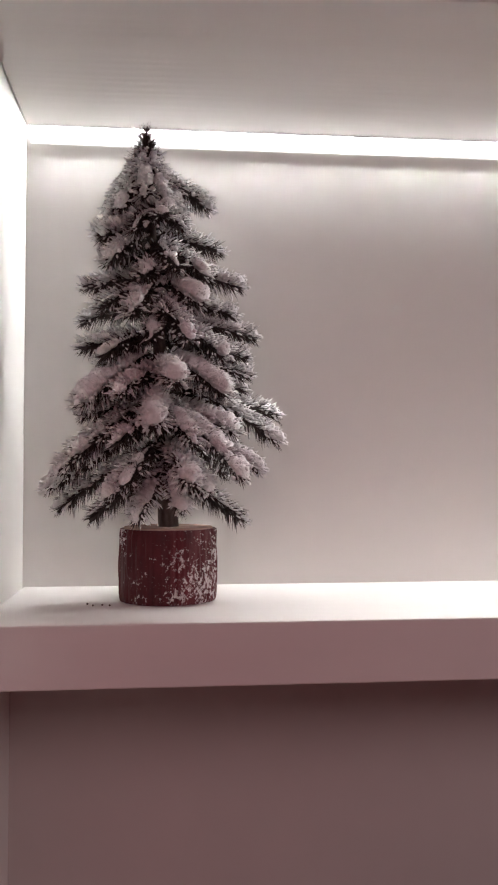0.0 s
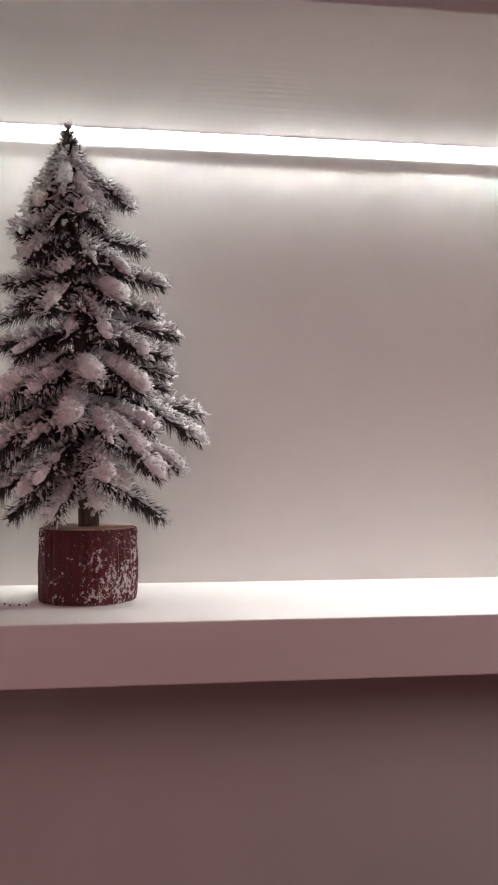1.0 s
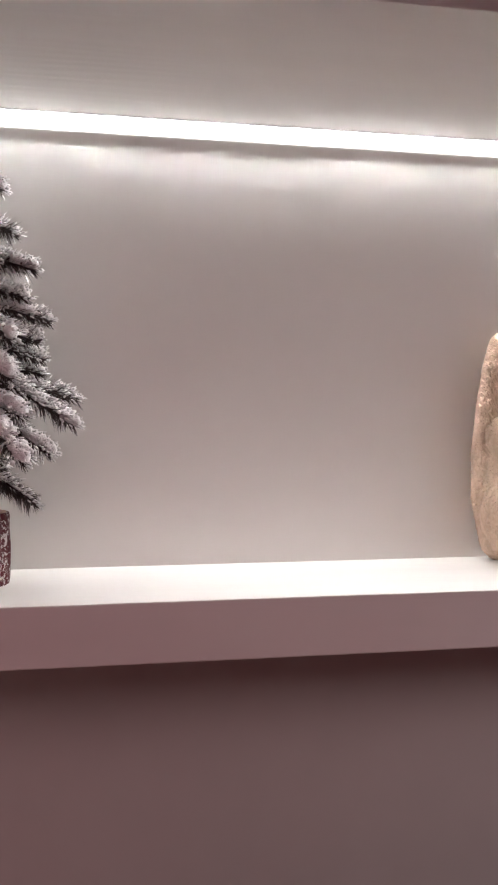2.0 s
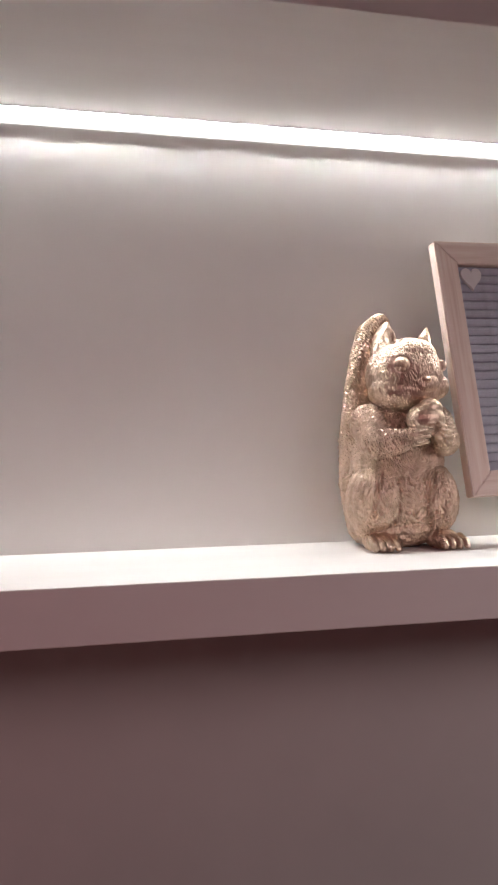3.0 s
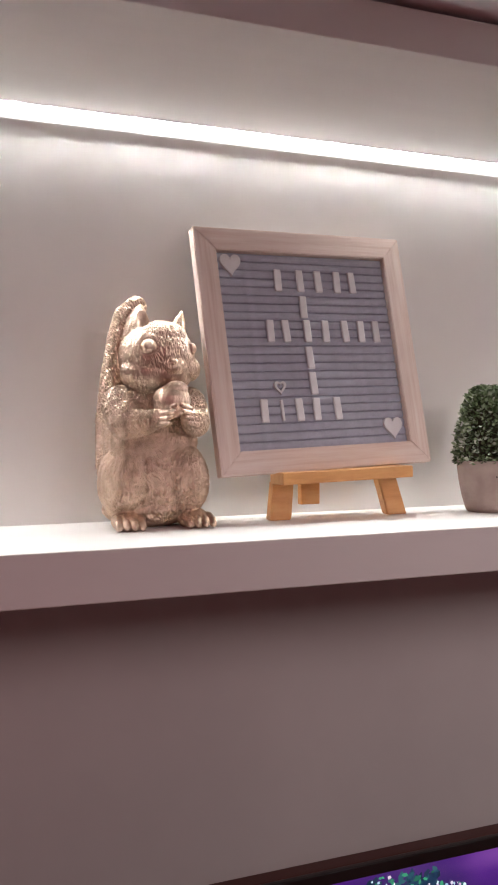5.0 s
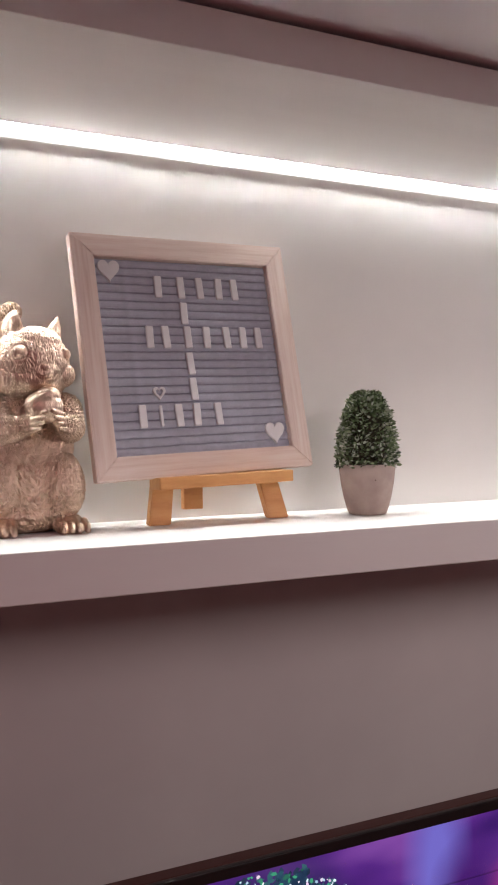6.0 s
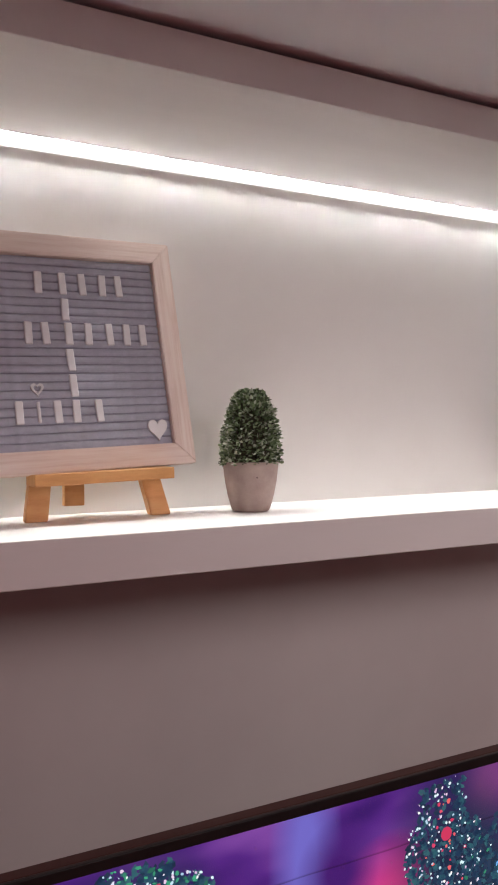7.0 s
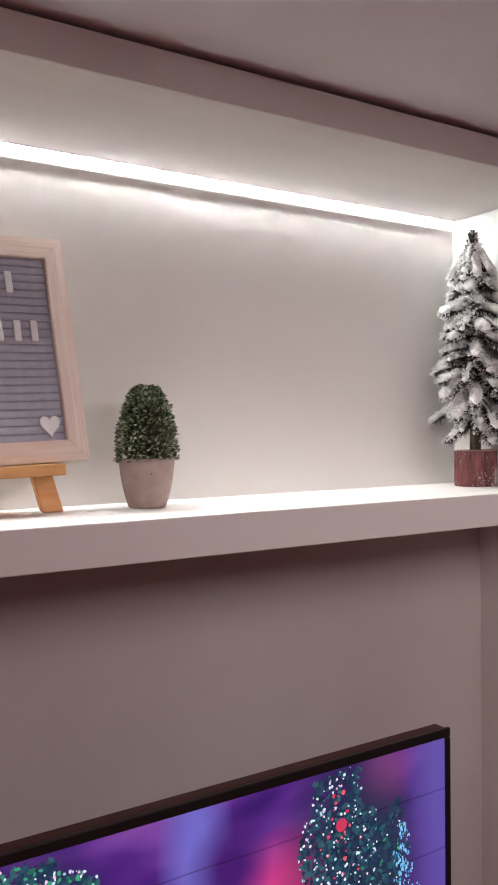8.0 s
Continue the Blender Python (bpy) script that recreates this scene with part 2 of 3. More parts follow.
prism(bm, [(-0.0004, ZT - 0.0003), (-0.0095, ZT - 0.0003), (-0.0095, ZT - 0.0010), (-0.0010, ZT - 0.0010), (-0.0010, ZT - 0.0112), (-0.0004, ZT - 0.0112)], XL + 0.003, XR - 0.003, "x")
part("channel", bm, ALUMINIUM, strip, "slim grey aluminium channel")
# a downward lens over a slim front cover that stands close to the wall
bm = bmesh.new()
prism(bm, [(-0.0038, ZT - 0.0017), (-0.0014, ZT - 0.0017), (-0.0014, ZT - 0.0013), (-0.0038, ZT - 0.0013)], XL + 0.004, XR - 0.004, "x")
part("lens", bm, LED_GLOW, strip, "bright white downward lens")
bm = bmesh.new()
prism(bm, [(-0.0011, ZT - 0.0019), (-0.0014, ZT - 0.0019), (-0.0015, ZT - 0.0096), (-0.0011, ZT - 0.0096)], XL + 0.004, XR - 0.004, "x")
part("diffuser", bm, LED_FRONT, strip, "softly glowing white front cover")
bm = bmesh.new()
prism(bm, [(-0.0011, ZT - 0.0098), (-0.0017, ZT - 0.0098), (-0.0017, ZT - 0.0148), (-0.0011, ZT - 0.0154)], XL + 0.004, XR - 0.004, "x")
part("lip", bm, LED_LIP_GLOW, strip, "lower lip made pale by an added glow")

# ---- television below the shelf ----
TVX0, TVX1, TVZ0, TVZ1, TVY0, TVY1 = 0.470, 1.592, 0.828, 1.470, -0.239, -0.217


def screen_build(nt, nodes, links, bsdf):
    """A picture of purple boards with pools of blue and pink light."""
    co = nodes.new("ShaderNodeTexCoord")
    sep = nodes.new("ShaderNodeSeparateXYZ")
    links.new(co.outputs["Object"], sep.inputs["Vector"])

    def mapped(stretch, shift=(0, 0, 0)):
        mp = nodes.new("ShaderNodeMapping")
        mp.inputs["Scale"].default_value = stretch
        mp.inputs["Location"].default_value = shift
        links.new(co.outputs["Object"], mp.inputs["Vector"])
        return mp.outputs["Vector"]

    def noise_of(vec, scale):
        n = nodes.new("ShaderNodeTexNoise")
        n.inputs["Scale"].default_value, n.inputs["Detail"].default_value = scale, 1.5
        links.new(vec, n.inputs["Vector"])
        return n.outputs["Fac"]

    def mix(fac, a, b):
        m = nodes.new("ShaderNodeMix")
        m.data_type = "RGBA"
        links.new(fac, m.inputs["Factor"])
        for s, v in (("A", a), ("B", b)):
            if isinstance(v, tuple):
                m.inputs[s].default_value = (*v, 1)
            else:
                links.new(v, m.inputs[s])
        return m.outputs["Result"]

    def spot(x, z, rx, rz):
        g = nodes.new("ShaderNodeTexGradient")
        g.gradient_type = "SPHERICAL"
        mp = nodes.new("ShaderNodeMapping")
        mp.vector_type = "TEXTURE"
        mp.inputs["Location"].default_value = (x, 0, z)
        mp.inputs["Scale"].default_value = (rx, 1, rz)
        links.new(co.outputs["Object"], mp.inputs["Vector"])
        links.new(mp.outputs["Vector"], g.inputs["Vector"])
        return ramp(nt, g.outputs["Fac"], [(0.0, (0, 0, 0)), (0.75, (1, 1, 1))]).outputs["Color"]

    base_c = ramp(nt, noise_of(mapped((1, 1, 2.2)), 9.0), [(0.30, (0.030, 0.006, 0.115)), (0.52, (0.085, 0.018, 0.215)), (0.74, (0.20, 0.06, 0.34))]).outputs["Color"]
    c = mix(spot(0.205, 0.585, 0.045, 0.16), base_c, (0.16, 0.135, 0.55))
    c = mix(spot(0.552, 0.58, 0.075, 0.34), c, (0.12, 0.08, 0.38))
    c = mix(spot(0.315, 0.515, 0.085, 0.075), c, (0.62, 0.045, 0.24))
    c = mix(spot(0.455, 0.61, 0.05, 0.06), c, (0.22, 0.05, 0.22))
    # soft dark greenery behind the wreaths
    c = mix(spot(0.400, 0.535, 0.105, 0.150), c, (0.010, 0.022, 0.055))
    c = mix(spot(0.455, 0.500, 0.060, 0.110), c, (0.012, 0.030, 0.060))
    c = mix(spot(0.030, 0.575, 0.085, 0.080), c, (0.010, 0.020, 0.060))
    c = mix(spot(0.245, 0.560, 0.055, 0.060), c, (0.055, 0.010, 0.150))
    w = nodes.new("ShaderNodeTexWave")
    w.wave_type, w.bands_direction, w.wave_profile = "BANDS", "Z", "SAW"
    w.inputs["Scale"].default_value = 4.2
    w.inputs["Distortion"].default_value = 0.4
    links.new(mapped((1, 1, 1), (0, 0, 0.03)), w.inputs["Vector"])
    seam = ramp(nt, w.outputs["Fac"], [(0.0, (0.45, 0.45, 0.45)), (0.035, (1, 1, 1))]).outputs["Color"]
    m = nodes.new("ShaderNodeMix")
    m.data_type, m.blend_type = "RGBA", "MULTIPLY"
    m.inputs["Factor"].default_value = 1.0
    links.new(c, m.inputs["A"])
    links.new(seam, m.inputs["B"])
    bsdf.inputs["Base Color"].default_value = (0.01, 0.01, 0.012, 1)
    bsdf.inputs["Roughness"].default_value = 0.25
    links.new(m.outputs["Result"], bsdf.inputs["Emission Color"])
    bsdf.inputs["Emission Strength"].default_value = 0.85


SCREEN = node_material("screen_glow", screen_build)


def picture_glow(name, stops, strength):
    def build(nt, nodes, links, bsdf):
        g = nodes.new("ShaderNodeNewGeometry")
        r = ramp(nt, g.outputs["Random Per Island"], stops)
        bsdf.inputs["Base Color"].default_value = (0.01, 0.01, 0.01, 1)
        links.new(r.outputs["Color"], bsdf.inputs["Emission Color"])
        bsdf.inputs["Emission Strength"].default_value = strength
    return node_material(name, build)


PIC_LEAF = picture_glow("picture_leaf", [(0.0, (0.008, 0.018, 0.045)), (0.6, (0.018, 0.040, 0.085)), (1.0, (0.03, 0.11, 0.13))], 1.0)
PIC_GREEN = picture_glow("picture_green", [(0.0, (0.01, 0.08, 0.06)), (1.0, (0.05, 0.35, 0.19))], 1.0)
PIC_SPARK = picture_glow("picture_spark", [(0.0, (0.30, 0.45, 0.62)), (0.45, (0.65, 0.85, 0.88)), (0.75, (0.62, 0.40, 0.62)), (1.0, (0.9, 0.95, 0.9))], 1.0)
PIC_RED = picture_glow("picture_red", [(0.0, (0.42, 0.015, 0.06)), (0.6, (0.65, 0.05, 0.13)), (1.0, (0.75, 0.16, 0.10))], 1.0)
PIC_BLUE = picture_glow("picture_blue", [(0.0, (0.08, 0.30, 0.75)), (1.0, (0.28, 0.62, 0.90))], 1.0)


def flake(bm, x, z, y, r, rng, n=5, squash=1.0, turn=0.0):
    vs = []
    for i in range(n):
        a = turn + 2 * math.pi * i / n
        k = r * rng.uniform(0.65, 1.1)
        u, v = math.cos(a) * k, math.sin(a) * k * squash
        vs.append(bm.verts.new((x + u * math.cos(turn) - v * math.sin(turn), y, z + u * math.sin(turn) + v * math.cos(turn))))
    bm.faces.new(vs)


def television():
    tv = base("television", pose(TVX0, TVY0, TVZ0), "slim dark brown framed television with a purple Christmas picture", "television")
    w, h, d = TVX1 - TVX0, TVZ1 - TVZ0, TVY1 - TVY0
    bm = bmesh.new()
    box(bm, 0.004, w - 0.004, 0.006, d, 0.004, h - 0.0005, bev=0.0015)
    part("casing", bm, TV_CASE, tv, "thin brown metal casing")
    bm = bmesh.new()
    box(bm, 0.25, w - 0.25, d + 0.0005, d + 0.04, 0.05, h * 0.55, bev=0.006)
    part("rear_housing", bm, TV_BLACK, tv)
    bm = bmesh.new()
    box(bm, w * 0.5 - 0.2, w * 0.5 + 0.2, d + 0.041, YLOW - TVY0, 0.12, 0.30, bev=0.004)
    part("wall_bracket", bm, TV_BLACK, tv)
    b = 0.0075
    for x0, x1, z0, z1 in ((0, w, h - 0.011, h), (0, w, 0, 0.014), (0, b, 0.0145, h - 0.0115), (w - b, w, 0.0145, h - 0.0115)):
        bm = bmesh.new()
        box(bm, x0, x1, 0.0, 0.0055, z0, z1, bev=0.001)
        part("bezel", bm, TV_BLACK, tv, "narrow black bezel")
    # the screen has its own origin half way along its width at the lower edge
    sx = w * 0.5
    bm = bmesh.new()
    box(bm, b + 0.0005 - sx, w - b - 0.0005 - sx, 0.0025, 0.005, 0.0145, h - 0.0115)
    screen = part("screen", bm, SCREEN, tv, "glowing purple picture on the screen")
    screen.location = (sx, 0, 0)
    rng = random.Random(5)
    top = h - 0.013

    def clump(cx, cz, rx, rz, name, leaves, sparks, reds, green=0):
        bm = bmesh.new()
        idx = []

        def scatter(n, mat, r0, r1, y, spread, shape=5, squash=0.6):
            for _ in range(n):
                a, k = rng.uniform(0, 6.283), math.sqrt(rng.random()) * spread
                wob = 1 + 0.16 * math.sin(3 * a + cx * 40) + 0.1 * math.sin(7 * a)
                x, z = cx + rx * k * wob * math.cos(a), cz + rz * k * wob * math.sin(a)
                r = rng.uniform(r0, r1)
                if z + r > top or x + r > w * 0.5 - b - 0.001 or z - r < 0.016:
                    continue
                flake(bm, x, z, y, r, rng, shape, squash, rng.uniform(0, 6.28))
                idx.append(mat)

        scatter(leaves * 2, 0, 0.0025, 0.0070, 0.0022, 0.95)
        scatter(green * 2, 1, 0.0015, 0.0045, 0.0020, 0.9)
        scatter(int(reds * 0.6), 3, 0.0012, 0.0036, 0.0016, 0.6, 7, 0.9)
        scatter(int(sparks * 0.75), 2, 0.0008, 0.0026, 0.0014, 1.02, 6, 0.8)
        me = bpy.data.meshes.new(name)
        bm.to_mesh(me)
        bm.free()
        for mm in (PIC_LEAF, PIC_GREEN, PIC_SPARK, PIC_RED):
            me.materials.append(mm)
        me.polygons.foreach_set("material_index", idx)
        ob = new(name, me)
        ob.parent = screen

    clump(0.386, 0.540, 0.058, 0.112, "picture_wreath", 460, 330, 44)
    clump(0.456, 0.490, 0.034, 0.085, "picture_foliage", 130, 6, 0, 10)
    clump(0.030, 0.575, 0.060, 0.062, "picture_wreath", 330, 210, 34, 120)
    bm = bmesh.new()
    for _ in range(150):
        k = rng.random()
        flake(bm, 0.482 + rng.gauss(0, 0.004 + 0.010 * k), 0.545 - 0.12 * k, 0.0012, rng.uniform(0.001, 0.004), rng, 5, 0.45, rng.uniform(1.2, 1.9))
    part("picture_lit_tree", bm, PIC_BLUE, screen)
    bm = bmesh.new()
    bmesh.ops.create_circle(bm, cap_ends=True, segments=24, radius=0.0078, matrix=pose(0.390, 0.0011, 0.566, 90, 0, 0))
    part("picture_bauble", bm, PIC_RED, screen)
    return tv


television()


# ---- snowy artificial fir trees ----
def ico_template():
    bm = bmesh.new()
    bmesh.ops.create_icosphere(bm, subdivisions=1, radius=1.0)
    vs = [v.co.copy() for v in bm.verts]
    fs = [tuple(v.index for v in f.verts) for f in bm.faces]
    bm.free()
    return vs, fs


ICO_V, ICO_F = ico_template()


def frame_of(d):
    d = d.normalized()
    side = d.cross(Vector((0, 0, 1)))
    side = side.normalized() if side.length > 1e-4 else Vector((1, 0, 0))
    return d, side, side.cross(d).normalized()


def branch_mesh(rng, name, start, tip, sag, snow, fat=1.0):
    """One flocked branch: a stem, rings of needles that lean to the tip, and lumps of snow on its upper side."""
    v, f, mi = [], [], []
    length = (tip - start).length
    mid = (start + tip) * 0.5 + Vector((0, 0, sag * length))

    def at(u):
        return start * (1 - u) ** 2 + mid * 2 * u * (1 - u) + tip * u * u

    def way(u):
        return (mid - start) * (1 - u) + (tip - mid) * u

    # stem
    rings = 7
    for i in range(rings):
        u = i / (rings - 1)
        d, s, t = frame_of(way(u))
        r = 0.0017 * (1 - 0.6 * u)
        for k in range(5):
            a = 2 * math.pi * k / 5
            v.append(at(u) + s * math.cos(a) * r + t * math.sin(a) * r)
    for i in range(rings - 1):
        for k in range(5):
            f.append((i * 5 + k, i * 5 + (k + 1) % 5, i * 5 + 5 + (k + 1) % 5, i * 5 + 5 + k))
            mi.append(0)
    # needles; those of the upper side are thick with flock
    n = int(length / 0.00017)
    for _ in range(n):
        u = rng.uniform(0.06, 1.0) ** 0.9
        d, s, t = frame_of(way(u))
        if t.z < 0:
            t = -t
        a = rng.uniform(0, 6.283)
        out = s * math.cos(a) + t * math.sin(a)
        up = out.z + 0.25 * (1 if u > 0.85 else 0) - 0.25 * out.y
        white = rng.random() < (0.10 + 0.75 * max(0.0, min(1.0, (up + 0.20) * 1.2))) * min(1.0, snow)
        lean = rng.uniform(0.55, 1.0) if u < 0.93 else rng.uniform(0.9, 2.2)
        ndir = (out + d * lean + Vector((0, 0, -0.08))).normalized()
        ln = fat * rng.uniform(0.0100, 0.0145) * (1.0 if u < 0.9 else 0.62)
        p = at(u) + out * 0.001
        wide = rng.uniform(0.0005, 0.0009) if white else 0.00042
        wd = ndir.cross(d).normalized() * wide
        th = ndir.cross(wd).normalized() * wide
        b = len(v)
        if white:
            q = p + ndir * ln * 0.5
            v.extend((q + wd * 0.6, q - wd * 0.4 + th * 0.6, q - wd * 0.4 - th * 0.6))
            q = p + ndir * ln * 0.85
            v.extend((q + wd * 1.2, q - wd * 0.8 + th * 1.2, q - wd * 0.8 - th * 1.2, p + ndir * (ln + 0.0012), p))
            for i in range(3):
                j = (i + 1) % 3
                f.extend(((b + i, b + j, b + 3 + j, b + 3 + i), (b + 3 + i, b + 3 + j, b + 6), (b + j, b + i, b + 7)))
                mi.extend((1, 1, 0))
        else:
            v.extend((p + wd, p - wd * 0.5 + th, p - wd * 0.5 - th, p + ndir * ln))
            f.extend(((b, b + 1, b + 3), (b + 1, b + 2, b + 3), (b + 2, b, b + 3)))
            mi.extend((0, 0, 0))
    # puffs of flock fused along the upper side, bare in places and fullest near the tip
    rings, seg = max(20, int(length / 0.0012)), 26
    u0 = rng.uniform(0.16, 0.40)
    seed = Vector((rng.uniform(0, 90), rng.uniform(0, 90), rng.uniform(0, 90)))
    first = len(v)
    crumbs = []

    def puff(q, scale):
        near = noise.voronoi(q * scale + seed)[0][0]
        return math.sqrt(max(0.0, 1.0 - near * near)) - 0.62

    for i in range(rings):
        h = i / (rings - 1)
        u = u0 + (1.03 - u0) * h
        u1 = min(u, 1.0)
        d, s, t = frame_of(way(u1))
        if t.z < 0:
            t = -t
        c = at(u1) + t * fat * 0.0030 + Vector((0, -0.0014, 0)) + d * (u - u1) * length
        cap = math.sqrt(max(0.0, 1 - (2 * h - 1) ** 6))
        bare = noise.noise(c * 70 + seed)
        size = fat * 0.0064 * (0.36 + 0.50 * min(1.3, snow)) * cap * (0.72 + 0.36 * h) * (1.0 if bare > -0.16 + 0.3 * (1 - snow) else 0.40)
        for k in range(seg):
            a = 2 * math.pi * k / seg
            out = s * math.cos(a) + t * math.sin(a)
            q = c + out * size
            r = size * (1 + 0.70 * puff(q, 150) + 0.60 * puff(q, 340) + 0.26 * noise.noise(q * 620) + 0.12 * noise.noise(q * 1300))
            if math.sin(a) < -0.1:
                r *= 0.5
            v.append(c + out * max(r, 0.0002))
    for _ in range(int(length / 0.0012 * snow)):
        u1 = rng.uniform(0.25, 1.0)
        d, s, t = frame_of(way(u1))
        if t.z < 0:
            t = -t
        a = rng.gauss(math.pi / 2, 0.95)
        out = s * math.cos(a) + t * math.sin(a)
        crumbs.append((at(u1) + out * fat * rng.uniform(0.0060, 0.0095) + d * rng.uniform(0, 0.004), fat * rng.uniform(0.0006, 0.0019)))
    for i in range(rings - 1):
        for k in range(seg):
            a0, a1 = first + i * seg + k, first + i * seg + (k + 1) % seg
            f.append((a0, a1, a1 + seg, a0 + seg))
            mi.append(1)
    for c, r in crumbs:
        b = len(v)
        q = c * 700
        for w in ICO_V:
            k = r * (1 + 0.5 * noise.noise(w * 2.3 + q))
            v.append(c + w * k)
        for tri in ICO_F:
            f.append((tri[0] + b, tri[1] + b, tri[2] + b))
            mi.append(1)
    me = bpy.data.meshes.new(name)
    me.from_pydata(v, [], f)
    me.materials.append(NEEDLE)
    me.materials.append(SNOW)
    me.polygons.foreach_set("material_index", mi)
    me.polygons.foreach_set("use_smooth", [k == 1 for k in mi])
    me.update()
    return me


def snowy_tree(m, seed, radius, log_height, bark, side_tips, lean_x, label, clear_x, snow):
    """Log base, trunk and flocked branches; side_tips are (x, z) of the outermost twigs."""
    rng = random.Random(seed)
    tree = base("snowy_fir_tree", m, label, "artificial tree", "snowy fir trees on the shelf")
    # log
    bm = bmesh.new()
    seg, lev = 120, 18
    grid = []
    for j in range(lev + 1):
        z = log_height * j / lev
        row = []
        for i in range(seg):
            a = 2 * math.pi * i / seg
            p = Vector((math.cos(a), math.sin(a), 0))
            k = radius * (1 + 0.03 * noise.noise(Vector((p.x * 7, p.y * 7, z * 22 + seed))) + 0.045 * noise.noise(Vector((p.x * 16, p.y * 16, z * 16 + seed))) + 0.02 * noise.noise(Vector((p.x * 30, p.y * 30, z * 50))))
            if j in (0, lev):
                k *= 0.985
            row.append(bm.verts.new((p.x * k, p.y * k, z)))
        grid.append(row)
    for j in range(lev):
        for i in range(seg):
            bm.faces.new((grid[j][i], grid[j][(i + 1) % seg], grid[j + 1][(i + 1) % seg], grid[j + 1][i]))
    bm.faces.new(grid[0][::-1])
    bm.faces.new(grid[-1])
    log = part("log_base", bm, bark, tree, "frosted bark-covered log slice")
    bm = bmesh.new()
    bmesh.ops.create_cone(bm, cap_ends=True, segments=40, radius1=radius * 0.93, radius2=radius * 0.92, depth=0.0012, matrix=Matrix.Translation((0, 0, log_height + 0.0006)))
    part("cut_face", bm, LOG_CUT, log, "pale sawn top of the log")
    # trunk
    top = 0.380
    bm = bmesh.new()
    rows = []
    for j in range(15):
        u = j / 14
        z = log_height + (top - log_height) * u
        r = 0.0085 * (1 - 0.8 * u)
        row = []
        for i in range(12):
            a = 2 * math.pi * i / 12
            k = r * (1 + 0.18 * noise.noise(Vector((math.cos(a) * 2, math.sin(a) * 2, z * 90))))
            row.append(bm.verts.new((lean_x * u ** 1.2 + k * math.cos(a), k * math.sin(a), z)))
        rows.append(row)
    for j in range(14):
        for i in range(12):
            bm.faces.new((rows[j][i], rows[j][(i + 1) % 12], rows[j + 1][(i + 1) % 12], rows[j + 1][i]))
    bm.faces.new(rows[0][::-1])
    bm.faces.new(rows[-1])
    part("trunk", bm, BARK_THIN, tree, "thin grey-brown trunk", smooth=True)

    def axis(z):
        u = max(0.0, min(1.0, (z - log_height) / (top - log_height)))
        return Vector((lean_x * u ** 1.2, 0, z))

    def add(start, tip, sag, sn, fat=1.0):
        if tip.x > clear_x:
            tip = Vector((clear_x, tip.y, tip.z))
        ob = new("branch", branch_mesh(rng, "branch", start, tip, sag, sn, fat))
        ob.parent = tree

    for x, z in side_tips:
        reach = abs(x - axis(z).x)
        cap = z > 0.305
        rise = 1.05 if cap else (0.20 if z > 0.14 else 0.62)
        root = min(top - 0.022, z + reach * rise)
        y = rng.uniform(-0.25, 0.25) * reach
        inset = math.copysign(0.0065, x)
        add(axis(root), Vector((x - inset, y, z + 0.003)), 0.04 if cap else (0.09 if z > 0.14 else 0.05), snow * rng.uniform(0.35, 1.1) * (0.45 if z < 0.08 else 1.0), 1.05)
    # branches towards the front and the rear, in loose whorls
    z, tier = 0.096, 0
    while z < 0.315:
        u = (z - 0.07) / 0.31
        reach0 = 0.084 * (1 - u) + 0.030
        for i in range(4):
            az = -math.pi / 2 + (i - 1.5 + (0.25 if tier % 2 else -0.25)) * 0.60 + rng.uniform(-0.14, 0.14)
            reach = reach0 * rng.uniform(0.72, 1.0) * 0.88
            zz = z + rng.uniform(-0.010, 0.010)
            drop = rng.uniform(0.25, 0.75)
            add(axis(min(top - 0.03, zz + reach * drop)), Vector((axis(zz).x + math.cos(az) * reach, math.sin(az) * min(reach, 0.080), zz)), 0.12,
                snow * rng.choice((0.25, 0.5, 0.8, 1.0, 1.2)), rng.uniform(1.1, 1.35))
        for i in range(2):
            az = math.pi / 2 + rng.uniform(-0.9, 0.9)
            zz = z + rng.uniform(-0.012, 0.012)
            add(axis(min(top - 0.03, zz + reach0 * 0.4)), Vector((axis(zz).x + math.cos(az) * reach0 * 0.7, math.sin(az) * reach0 * 0.7, zz)), 0.10, snow * 0.7, 1.05)
        z += 0.0335
        tier += 1
    # leader: a bare spike over a skirt of short drooping twigs
    add(axis(0.345), Vector((lean_x * 1.05 + 0.001, 0, 0.390)), 0.0, snow * 0.02, 0.9)
    add(axis(0.350), Vector((lean_x * 1.05 - 0.001, 0.001, 0.386)), 0.0, snow * 0.03, 1.05)
    add(axis(0.346), Vector((lean_x * 1.04, -0.001, 0.376)), 0.0, snow * 0.10, 1.25)
    add(axis(0.338), Vector((lean_x * 1.02, 0.001, 0.367)), 0.0, snow * 0.15, 1.45)
    for i in range(6):
        az = 2 * math.pi * i / 6 + 0.2
        add(axis(0.374), Vector((lean_x + 0.013 * math.cos(az), 0.013 * math.sin(az), 0.348 + 0.004 * math.sin(5 * az))), 0.10, snow * 0.35, 0.85)
    for fx, fz in ((-0.024, 0.066), (0.010, 0.074), (0.030, 0.088), (-0.045, 0.084)):
        add(axis(fz + 0.045), Vector((fx, -0.050, fz)), 0.08, snow * 0.8, 1.1)
    for i in range(10):
        az = 2 * math.pi * i / 10 + 0.3
        add(axis(0.366), Vector((lean_x + 0.030 * math.cos(az), 0.030 * math.sin(az), 0.316 + 0.006 * math.sin(3 * az))), 0.09, snow * 0.75, 1.05)
    return tree


